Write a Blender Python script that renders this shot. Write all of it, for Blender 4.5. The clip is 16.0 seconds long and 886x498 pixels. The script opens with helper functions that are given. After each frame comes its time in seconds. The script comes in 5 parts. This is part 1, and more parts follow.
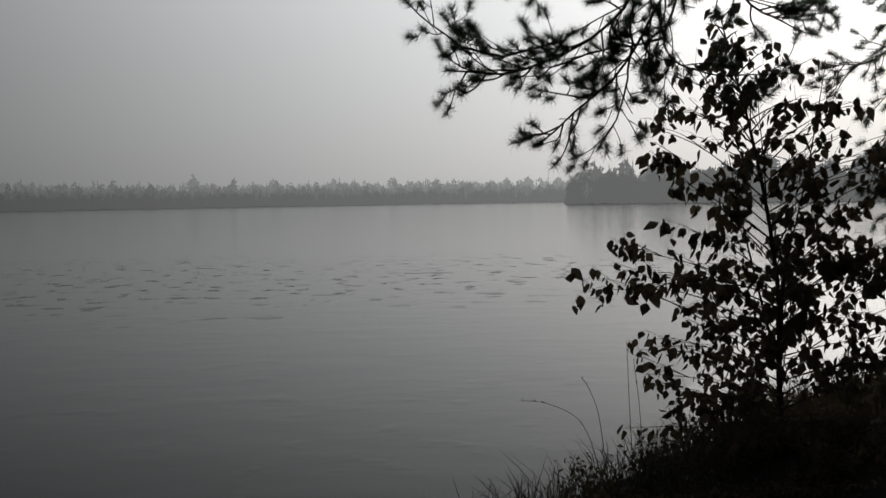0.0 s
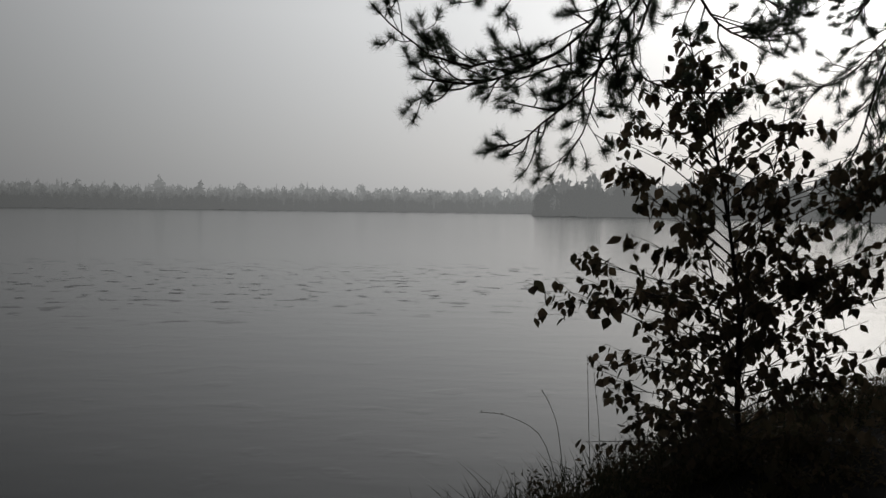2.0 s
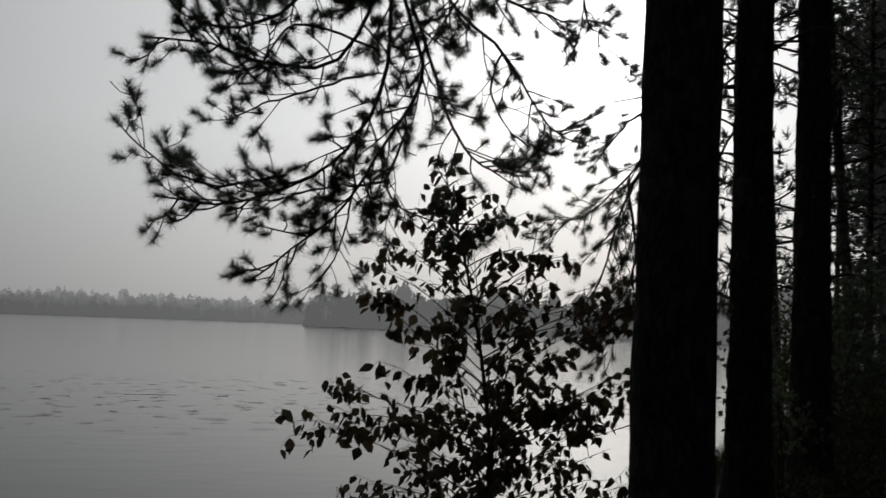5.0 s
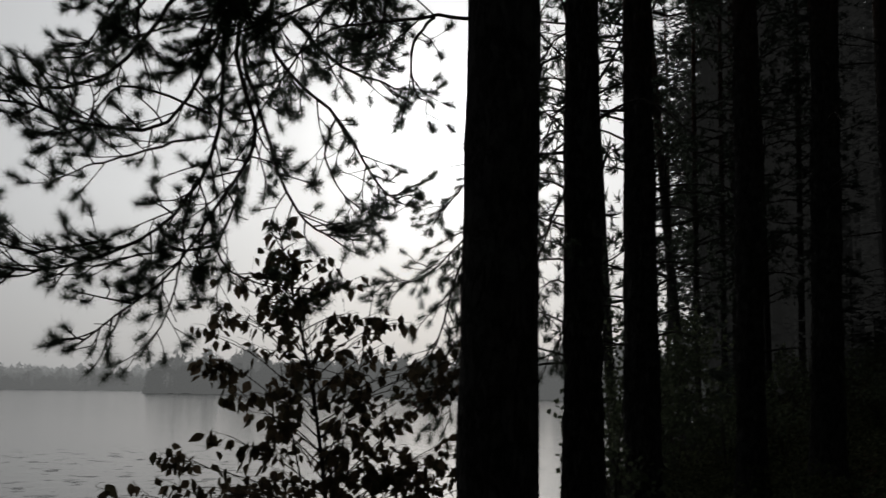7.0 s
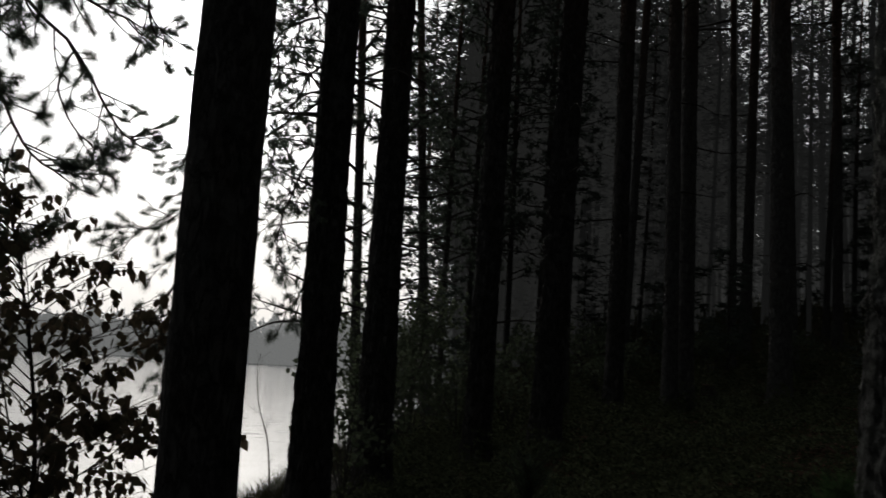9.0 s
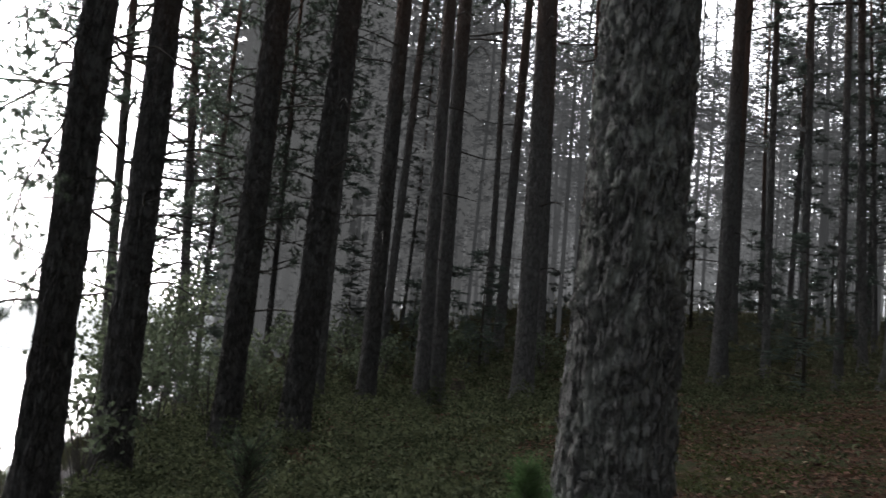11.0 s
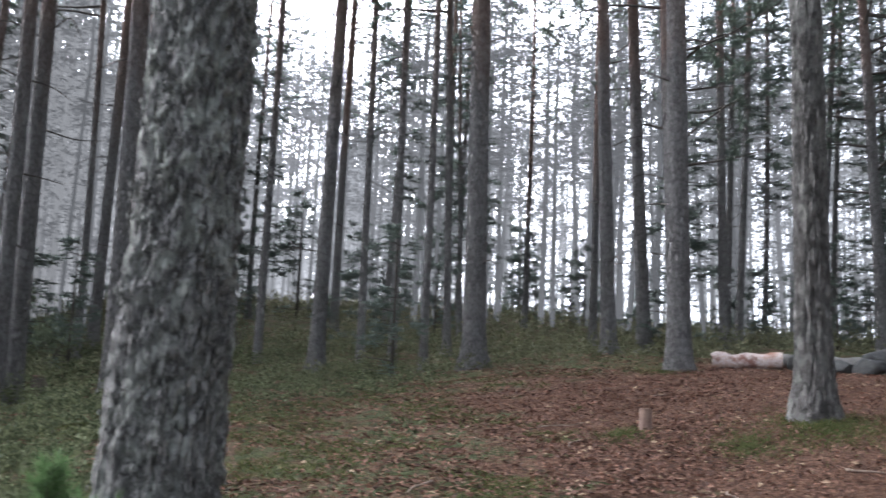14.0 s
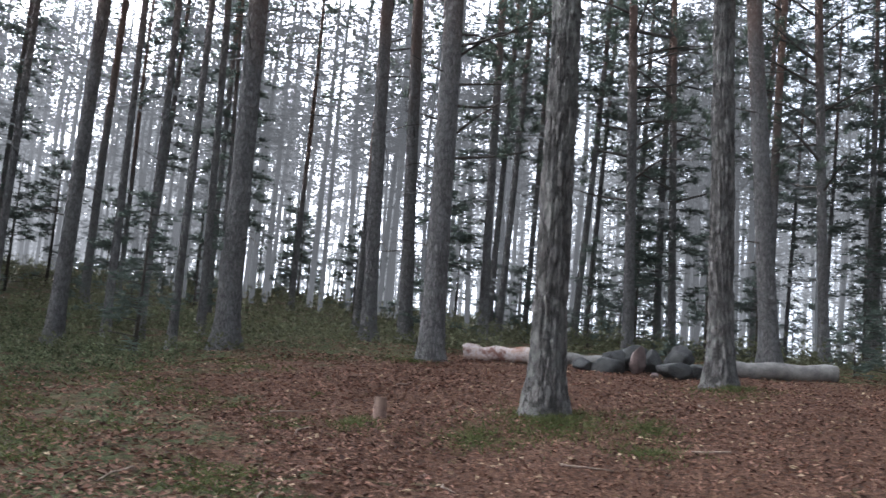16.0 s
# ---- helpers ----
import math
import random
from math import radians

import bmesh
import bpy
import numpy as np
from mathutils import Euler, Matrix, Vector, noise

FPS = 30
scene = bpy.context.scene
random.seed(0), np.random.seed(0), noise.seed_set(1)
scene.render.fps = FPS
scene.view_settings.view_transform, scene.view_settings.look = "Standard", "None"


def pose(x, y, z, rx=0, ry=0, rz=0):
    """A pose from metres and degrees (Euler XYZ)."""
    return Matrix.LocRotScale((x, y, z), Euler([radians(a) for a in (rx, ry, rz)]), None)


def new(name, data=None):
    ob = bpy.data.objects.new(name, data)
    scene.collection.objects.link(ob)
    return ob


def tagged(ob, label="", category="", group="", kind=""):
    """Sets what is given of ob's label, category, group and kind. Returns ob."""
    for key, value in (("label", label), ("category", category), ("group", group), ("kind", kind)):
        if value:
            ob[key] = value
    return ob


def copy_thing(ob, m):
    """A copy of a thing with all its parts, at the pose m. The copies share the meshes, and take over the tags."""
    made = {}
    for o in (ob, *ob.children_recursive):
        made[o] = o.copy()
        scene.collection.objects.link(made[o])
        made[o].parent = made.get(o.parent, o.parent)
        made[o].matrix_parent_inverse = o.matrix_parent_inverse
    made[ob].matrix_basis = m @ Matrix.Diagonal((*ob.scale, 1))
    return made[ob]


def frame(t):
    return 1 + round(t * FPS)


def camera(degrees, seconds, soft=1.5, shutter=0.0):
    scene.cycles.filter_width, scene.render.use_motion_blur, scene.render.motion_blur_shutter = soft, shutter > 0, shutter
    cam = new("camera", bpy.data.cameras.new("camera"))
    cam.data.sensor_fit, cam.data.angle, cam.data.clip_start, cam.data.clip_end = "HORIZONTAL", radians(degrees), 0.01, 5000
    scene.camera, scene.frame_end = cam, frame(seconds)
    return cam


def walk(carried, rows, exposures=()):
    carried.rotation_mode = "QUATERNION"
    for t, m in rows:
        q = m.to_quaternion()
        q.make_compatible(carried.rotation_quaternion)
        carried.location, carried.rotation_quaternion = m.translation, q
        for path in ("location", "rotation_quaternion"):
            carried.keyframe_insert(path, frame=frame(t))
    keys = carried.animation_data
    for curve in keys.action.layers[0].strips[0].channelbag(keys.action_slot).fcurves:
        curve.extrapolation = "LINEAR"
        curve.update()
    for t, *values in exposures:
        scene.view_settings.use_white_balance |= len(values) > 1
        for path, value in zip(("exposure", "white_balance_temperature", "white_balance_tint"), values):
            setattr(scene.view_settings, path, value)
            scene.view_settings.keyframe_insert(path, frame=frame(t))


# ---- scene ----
# ---------------------------------------------------------------- camera
cam = camera(48.5, 16.0, soft=1.4, shutter=0.4)
PATH = (
    (0, 0.034, 0.028, 1.473, 87.13, 0.89, -0.00),
    (0.5, 0.039, 0.033, 1.481, 88.27, 0.93, -0.36),
    (1, 0.028, 0.025, 1.478, 87.96, -0.91, -0.88),
    (1.5, 0.034, 0.045, 1.474, 87.55, -1.49, -1.39),
    (2, 0.053, 0.058, 1.475, 87.63, -0.77, -1.87),
    (2.5, 0.075, 0.070, 1.486, 88.52, -0.45, -3.14),
    (3, 0.117, 0.116, 1.491, 88.79, -1.20, -5.46),
    (3.5, 0.130, 0.129, 1.505, 89.72, -1.96, -6.75),
    (4, 0.135, 0.181, 1.524, 92.00, -2.03, -8.69),
    (4.5, 0.159, 0.192, 1.545, 93.26, -2.42, -12.18),
    (7, 0.237, 0.147, 1.573, 98.14, -0.68, -23.82),
    (7.5, 0.325, 0.187, 1.543, 97.56, -2.64, -27.65),
    (8, 0.353, 0.149, 1.520, 97.08, -3.26, -31.36),
    (8.5, 0.372, 0.093, 1.510, 97.34, -3.09, -34.36),
    (9, 0.321, -0.013, 1.502, 96.75, -3.11, -37.95),
    (9.5, 0.273, -0.096, 1.490, 96.58, -3.88, -41.41),
    (12, 0.402, -0.330, 1.485, 96.35, -3.88, -57.89),
    (12.5, 0.395, -0.387, 1.489, 95.54, -3.04, -61.42),
    (13, 0.327, -0.418, 1.492, 96.47, -2.02, -65.24),
    (13.5, 0.337, -0.433, 1.489, 97.12, -2.20, -68.62),
    (14, 0.558, -0.470, 1.487, 98.12, -2.43, -73.15),
    (14.5, 0.643, -0.436, 1.486, 97.83, -3.87, -77.96),
    (15, 0.809, -0.506, 1.490, 98.53, -3.70, -79.51),
    (15.5, 0.910, -0.635, 1.502, 98.12, -4.29, -83.25),
    (16, 0.952, -0.766, 1.513, 98.07, -4.75, -86.03),
)
EXPOSURES = ((0, 0.08, 6500, 10), (4.5, -0.1, 6500, 10), (7, -0.25, 6500, 10), (8.5, 0.05, 6500, 10), (9.1, 0.38, 6500, 10), (9.6, 1.0, 6450, 10.5), (11.9, 4.4, 6230, 15), (12.5, 4.83, 6180, 15), (13.2, 5.15, 6050, 15.5), (14, 5.12, 5920, 16), (15, 4.97, 5880, 15.5), (16, 4.9, 5840, 15))
walk(cam, [(r[0], pose(*r[1:])) for r in PATH], EXPOSURES)

# ---------------------------------------------------------------- misty sky and sun
SUN_AZ, SUN_EL = 23.8, 14.7
SUN_DIR = Vector((math.sin(radians(SUN_AZ)) * math.cos(radians(SUN_EL)), math.cos(radians(SUN_AZ)) * math.cos(radians(SUN_EL)), math.sin(radians(SUN_EL))))
world = bpy.data.worlds.new("misty_sky")
scene.world = world
world.use_nodes = True
wt = world.node_tree
W = wt.nodes


def wmath(op, a, b=None):
    n = W.new("ShaderNodeMath")
    n.operation = op
    for k, v in enumerate((a, b)):
        if v is None:
            continue
        if isinstance(v, (int, float)):
            n.inputs[k].default_value = v
        else:
            wt.links.new(v, n.inputs[k])
    return n.outputs[0]


sky = W.new("ShaderNodeTexSky")
sky.sky_type, sky.sun_disc = "NISHITA", False
sky.sun_elevation, sky.sun_rotation = radians(SUN_EL), radians(SUN_AZ)
sky.dust_density, sky.air_density = 3, 1
coord = W.new("ShaderNodeTexCoord")
dot = W.new("ShaderNodeVectorMath")
dot.operation = "DOT_PRODUCT"
wt.links.new(coord.outputs["Generated"], dot.inputs[0])
dot.inputs[1].default_value = SUN_DIR
c = wmath("MAXIMUM", wmath("MULTIPLY_ADD", dot.outputs["Value"], 0.5), 0.0)
c.node.inputs[0].links[0].from_node.inputs[2].default_value = 0.5
# light scattered by the mist round the veiled sun
glow = wmath("ADD", wmath("ADD", wmath("MULTIPLY", wmath("POWER", c, 8), 0.84), wmath("MULTIPLY", wmath("POWER", c, 90), 0.2)),
             wmath("ADD", wmath("MULTIPLY", wmath("POWER", c, 700), 2.0), wmath("ADD", wmath("MULTIPLY", wmath("POWER", c, 2), 0.075), 0.03)))
# the mist lies thicker and duller towards the horizon
sepz = W.new("ShaderNodeSeparateXYZ")
wt.links.new(coord.outputs["Generated"], sepz.inputs[0])
glow = wmath("MULTIPLY", glow, wmath("MINIMUM", wmath("ADD", wmath("MULTIPLY", wmath("ABSOLUTE", sepz.outputs[2]), 1.7), 0.68), 1.0))
tint = W.new("ShaderNodeVectorMath")
tint.operation = "SCALE"
bluer = W.new("ShaderNodeMix")
bluer.data_type = "RGBA"
bluer.inputs["A"].default_value = (0.92, 0.99, 1.075, 1)
bluer.inputs["B"].default_value = (0.98, 1.0, 1.015, 1)
wt.links.new(wmath("MINIMUM", wmath("MAXIMUM", wmath("SUBTRACT", wmath("MULTIPLY", c, 3.3), 1.8), 0.0), 1.0), bluer.inputs["Factor"])
wt.links.new(bluer.outputs["Result"], tint.inputs[0])
wt.links.new(glow, tint.inputs["Scale"])
mixs = W.new("ShaderNodeMix")
mixs.data_type = "RGBA"
skys = W.new("ShaderNodeVectorMath")
skys.operation = "SCALE"
skys.inputs["Scale"].default_value = 0.07
wt.links.new(sky.outputs[0], skys.inputs[0])
mixs.inputs["Factor"].default_value = 0.97
wt.links.new(skys.outputs[0], mixs.inputs["A"])
wt.links.new(tint.outputs[0], mixs.inputs["B"])
wt.links.new(mixs.outputs["Result"], W["Background"].inputs["Color"])
W["Background"].inputs["Strength"].default_value = 1.0
sun = new("sun", bpy.data.lights.new("sun", "SUN"))
sun.data.energy, sun.data.angle, sun.data.color = 0.1, radians(20), (1.0, 0.95, 0.88)
sun.rotation_euler = (-SUN_DIR).to_track_quat("-Z", "Y").to_euler()

# ---------------------------------------------------------------- materials


class Mat:
    """A small builder for node materials."""

    def __init__(self, name, rough=0.85, spec=0.3):
        self.m = bpy.data.materials.new(name)
        self.m.use_nodes = True
        self.t = self.m.node_tree
        self.b = self.t.nodes["Principled BSDF"]
        self.b.inputs["Roughness"].default_value = rough
        self.b.inputs["Specular IOR Level"].default_value = spec

    def node(self, kind, **sets):
        n = self.t.nodes.new(kind)
        for k, v in sets.items():
            if k in n.inputs:
                self.put(n.inputs[k], v)
        return n

    def put(self, socket, v):
        if isinstance(v, bpy.types.NodeSocket):
            self.t.links.new(v, socket)
        elif isinstance(v, (tuple, list)) and len(v) == 3 and socket.type == "RGBA":
            socket.default_value = (*v, 1)
        else:
            socket.default_value = v

    def coords(self, kind="Object", scale=(1, 1, 1)):
        n = self.t.nodes.new("ShaderNodeTexCoord")
        m = self.node("ShaderNodeMapping", Scale=scale)
        self.t.links.new(n.outputs[kind], m.inputs["Vector"])
        return m.outputs[0]

    def place(self):
        return self.t.nodes.new("ShaderNodeNewGeometry").outputs["Position"]

    def noise(self, vec, scale, detail=4, rough=0.6):
        n = self.node("ShaderNodeTexNoise", Scale=scale, Detail=detail, Roughness=rough)
        self.t.links.new(vec, n.inputs["Vector"])
        return n.outputs["Fac"]

    def voronoi(self, vec, scale, feature="F1"):
        n = self.node("ShaderNodeTexVoronoi")
        n.feature = feature
        n.inputs["Scale"].default_value = scale
        self.t.links.new(vec, n.inputs["Vector"])
        return n.outputs["Distance"]

    def ramp(self, fac, *stops):
        n = self.t.nodes.new("ShaderNodeValToRGB")
        e = n.color_ramp.elements
        while len(e) < len(stops):
            e.new(0.5)
        for q, (p, col) in zip(e, stops):
            q.position = p
            q.color = (*col, 1) if len(col) == 3 else col
        self.t.links.new(fac, n.inputs[0])
        return n.outputs[0]

    def mix(self, fac, a, b):
        n = self.t.nodes.new("ShaderNodeMix")
        n.data_type = "RGBA"
        self.put(n.inputs["Factor"], fac)
        self.put(n.inputs["A"], a)
        self.put(n.inputs["B"], b)
        return n.outputs["Result"]

    def math(self, op, a, b=0.5):
        n = self.t.nodes.new("ShaderNodeMath")
        n.operation = op
        self.put(n.inputs[0], a)
        self.put(n.inputs[1], b)
        return n.outputs[0]

    def bump(self, heights, strength=0.5, distance=0.02):
        n = self.node("ShaderNodeBump", Strength=strength, Distance=distance)
        self.t.links.new(heights, n.inputs["Height"])
        self.t.links.new(n.outputs[0], self.b.inputs["Normal"])

    def colour(self, v):
        self.put(self.b.inputs["Base Color"], v)
        return self

    def random(self):
        return self.t.nodes.new("ShaderNodeObjectInfo").outputs["Random"]

    def island(self):
        return self.t.nodes.new("ShaderNodeNewGeometry").outputs["Random Per Island"]


def bark_material(name, dark, light, lichen, amount, orange=True, fine=1.0, deep=0.04):
    """Plated pine bark: long dark cracks, grey scales, lichen patches, red-brown upper stem."""
    m = Mat(name, 0.92, 0.15)
    v = m.coords("Object", (1, 1, 0.32))
    wob = m.node("ShaderNodeTexNoise", Scale=17.0, Detail=5.0, Roughness=0.65)
    m.t.links.new(v, wob.inputs["Vector"])
    push = m.t.nodes.new("ShaderNodeVectorMath")
    push.operation = "MULTIPLY_ADD"
    m.t.links.new(wob.outputs["Color"], push.inputs[0])
    push.inputs[1].default_value = (0.14, 0.14, 0.1)
    m.t.links.new(v, push.inputs[2])
    v = push.outputs[0]
    plates = m.voronoi(v, 27 * fine, "DISTANCE_TO_EDGE")
    grain = m.noise(v, 40 * fine, 6, 0.7)
    big = m.noise(v, 3.0, 3)
    col = m.mix(m.ramp(grain, (0.3, (0, 0, 0)), (0.68, (1, 1, 1))), dark, light)
    col = m.mix(m.ramp(plates, (0.0, (0.62, 0.62, 0.62)), (0.2, (0, 0, 0))), col, tuple(c * 0.35 for c in dark))
    spots = m.noise(m.coords("Object"), 11 * fine, 5, 0.65)
    patch = m.math("MULTIPLY", m.ramp(spots, (0.45, (0, 0, 0)), (0.6, (1, 1, 1))), m.ramp(big, (0.3, (0, 0, 0)), (0.62, (amount, amount, amount))))
    col = m.mix(patch, col, lichen)
    if orange:
        sep = m.t.nodes.new("ShaderNodeSeparateXYZ")
        m.t.links.new(m.coords("Object"), sep.inputs[0])
        up = m.math("ADD", m.math("MULTIPLY", sep.outputs[2], 0.1), m.math("MULTIPLY", big, 0.5))
        col = m.mix(m.ramp(up, (0.66, (0, 0, 0)), (1.0, (0.65, 0.65, 0.65))), col, m.mix(grain, (0.13, 0.062, 0.04), (0.27, 0.14, 0.085)))
    m.colour(col)
    m.bump(m.math("ADD", m.math("MULTIPLY", m.ramp(plates, (0, (0, 0, 0)), (0.2, (1, 1, 1))), 0.7), m.math("MULTIPLY", grain, 0.6)), 1.0, deep)
    return m.m


BARK = bark_material("pine_bark", (0.05, 0.045, 0.041), (0.16, 0.146, 0.133), (0.2, 0.203, 0.184), 0.5, True, 0.9)
BARK_LICHEN = bark_material("lichened_pine_bark", (0.08, 0.075, 0.068), (0.27, 0.257, 0.235), (0.37, 0.38, 0.325), 0.85, False, 0.9, 0.022)
# paler pine bark: haze over the farther stems put into the base colour
BARK_HAZED = bark_material("haze_paled_grey_bark", (0.11, 0.102, 0.094), (0.27, 0.255, 0.237), (0.28, 0.282, 0.26), 0.4, True, 0.9)
BARK_FLAKY = bark_material("flaky_pine_bark", (0.045, 0.04, 0.036), (0.2, 0.185, 0.165), (0.27, 0.265, 0.232), 0.6, False, 0.55, 0.03)


BARK_FLAKY_TALL = bark_material("flaky_reddening_bark", (0.055, 0.05, 0.045), (0.21, 0.195, 0.175), (0.3, 0.295, 0.265), 0.5, True, 0.55, 0.03)


def plain(name, a, b, scale=8, rough=0.85, coords="Object", bumps=0.3, dist=0.01, spec=0.3):
    m = Mat(name, rough, spec)
    v = m.coords(coords)
    n1, n2 = m.noise(v, scale, 5), m.noise(v, scale * 7, 4)
    m.colour(m.mix(m.ramp(m.math("ADD", m.math("MULTIPLY", n1, 0.65), m.math("MULTIPLY", n2, 0.35)), (0.35, (0, 0, 0)), (0.65, (1, 1, 1))), a, b))
    m.bump(n2, bumps, dist)
    return m.m


def foliage(name, a, b, through_light=0.35, rough=0.6):
    """Leaves and needles: varied piece by piece, letting some light through."""
    m = Mat(name, rough, 0.12)
    col = m.mix(m.island(), a, b)
    m.colour(col)
    tr = m.node("ShaderNodeBsdfTranslucent")
    m.put(tr.inputs["Color"], col)
    mx = m.t.nodes.new("ShaderNodeMixShader")
    mx.inputs[0].default_value = through_light
    out = m.t.nodes["Material Output"]
    m.t.links.new(m.b.outputs[0], mx.inputs[1])
    m.t.links.new(tr.outputs[0], mx.inputs[2])
    m.t.links.new(mx.outputs[0], out.inputs["Surface"])
    return m.m


NEEDLES = foliage("pine_needles", (0.075, 0.095, 0.068), (0.13, 0.155, 0.108), 0.6)
CROWN = foliage("crown_needles", (0.075, 0.096, 0.072), (0.13, 0.153, 0.115), 0.5)
SPRUCE = foliage("conifer_sprays", (0.085, 0.107, 0.086), (0.145, 0.172, 0.14), 0.5)
SEEDLING = foliage("fresh_needles", (0.065, 0.12, 0.042), (0.12, 0.19, 0.075), 0.4)
DULLSEED = foliage("dull_needles", (0.06, 0.09, 0.05), (0.11, 0.14, 0.085), 0.4)
SAPLEAF = foliage("autumn_birch_leaves", (0.065, 0.06, 0.036), (0.13, 0.095, 0.062), 0.5)
BUSHLEAF = foliage("yellowing_bush_leaves", (0.085, 0.105, 0.062), (0.155, 0.178, 0.112), 0.5)
BERRY = foliage("berry_shrub_leaves", (0.03, 0.038, 0.016), (0.165, 0.18, 0.098), 0.3, 0.8)
GRASS = foliage("bank_grass", (0.022, 0.028, 0.012), (0.07, 0.065, 0.03), 0.25)
DARKSHRUB = foliage("dark_undergrowth", (0.075, 0.078, 0.042), (0.155, 0.153, 0.085), 0.4)
MOSS = foliage("green_moss", (0.035, 0.048, 0.014), (0.12, 0.125, 0.045), 0.3)
LITTER = foliage("fallen_leaves", (0.034, 0.016, 0.011), (0.225, 0.122, 0.082), 0.1, 0.7)
PALELITTER = foliage("pale_fallen_leaves", (0.14, 0.085, 0.05), (0.4, 0.3, 0.195), 0.1, 0.75)
TWIG = plain("twig_bark", (0.03, 0.026, 0.022), (0.08, 0.065, 0.05), 30)


def far_haze_material(name, base, mist, reach=50.0):
    """Woods with haze painted on as emission, the more the further they stand."""
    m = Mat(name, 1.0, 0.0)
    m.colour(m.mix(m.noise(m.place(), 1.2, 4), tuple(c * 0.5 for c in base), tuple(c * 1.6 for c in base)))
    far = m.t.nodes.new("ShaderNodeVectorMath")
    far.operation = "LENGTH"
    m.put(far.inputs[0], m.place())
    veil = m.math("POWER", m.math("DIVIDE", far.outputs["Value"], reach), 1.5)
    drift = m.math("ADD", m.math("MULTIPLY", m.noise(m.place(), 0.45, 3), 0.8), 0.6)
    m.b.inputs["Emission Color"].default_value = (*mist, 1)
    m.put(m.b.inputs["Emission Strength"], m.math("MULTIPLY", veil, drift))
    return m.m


def lake_haze_material(name, base, glow_):
    """Woods beyond the lake: haze put in as emission, brighter towards the sun."""
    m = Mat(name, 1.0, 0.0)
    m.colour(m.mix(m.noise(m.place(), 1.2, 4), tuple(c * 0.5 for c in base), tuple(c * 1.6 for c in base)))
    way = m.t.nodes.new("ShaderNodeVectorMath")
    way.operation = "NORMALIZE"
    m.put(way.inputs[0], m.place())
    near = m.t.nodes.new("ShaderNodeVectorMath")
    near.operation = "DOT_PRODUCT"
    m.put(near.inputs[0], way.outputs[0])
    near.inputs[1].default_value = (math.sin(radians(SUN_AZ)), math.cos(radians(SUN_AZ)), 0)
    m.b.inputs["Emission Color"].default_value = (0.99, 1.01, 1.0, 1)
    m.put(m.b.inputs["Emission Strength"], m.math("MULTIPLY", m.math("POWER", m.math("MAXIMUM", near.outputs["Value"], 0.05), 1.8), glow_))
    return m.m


def ground_material():
    m = Mat("forest_floor", 0.95, 0.1)
    p = m.place()
    big, mid, fine = m.noise(p, 0.35, 4), m.noise(p, 2.2, 5), m.noise(p, 22, 6, 0.72)
    litter = m.ramp(fine, (0.32, (0.024, 0.014, 0.009)), (0.5, (0.085, 0.044, 0.027)), (0.7, (0.18, 0.102, 0.064)))
    moss = m.ramp(fine, (0.32, (0.016, 0.019, 0.007)), (0.5, (0.05, 0.058, 0.022)), (0.72, (0.11, 0.115, 0.05)))
    # the trodden clearing is brown; moss and berry shrubs cover the rest
    sub = m.t.nodes.new("ShaderNodeVectorMath")
    sub.operation = "DISTANCE"
    m.put(sub.inputs[0], p)
    sub.inputs[1].default_value = (11.0, -2.5, 1.2)
    away = m.math("ADD", m.math("MULTIPLY", sub.outputs["Value"], 0.1), m.math("MULTIPLY", mid, 0.55))
    away = m.math("ADD", away, m.math("MULTIPLY", big, 0.4))
    # ground colour painted near black along the bank, for its backlit shade
    lie = m.t.nodes.new("ShaderNodeVectorMath")
    lie.operation = "DOT_PRODUCT"
    m.put(lie.inputs[0], p)
    lie.inputs[1].default_value = (0.755, -0.656, 0)
    bank_shade = m.ramp(m.math("ADD", m.math("MULTIPLY", lie.outputs["Value"], 0.2), m.math("MULTIPLY", mid, 0.3)), (0.0, (0, 0, 0)), (0.12, (1, 1, 1)))
    cover = m.math("MULTIPLY", m.ramp(away, (0.95, (0, 0, 0)), (1.35, (1, 1, 1))), m.ramp(m.noise(p, 3.4, 5, 0.65), (0.38, (0.15, 0.15, 0.15)), (0.56, (1, 1, 1))))
    floor_ = m.mix(cover, litter, moss)
    m.colour(m.mix(bank_shade, m.mix(fine, (0.008, 0.006, 0.005), (0.03, 0.024, 0.018)), floor_))
    m.bump(m.math("ADD", fine, m.math("MULTIPLY", mid, 0.8)), 1.0, 0.05)
    return m.m


WATER = -0.5


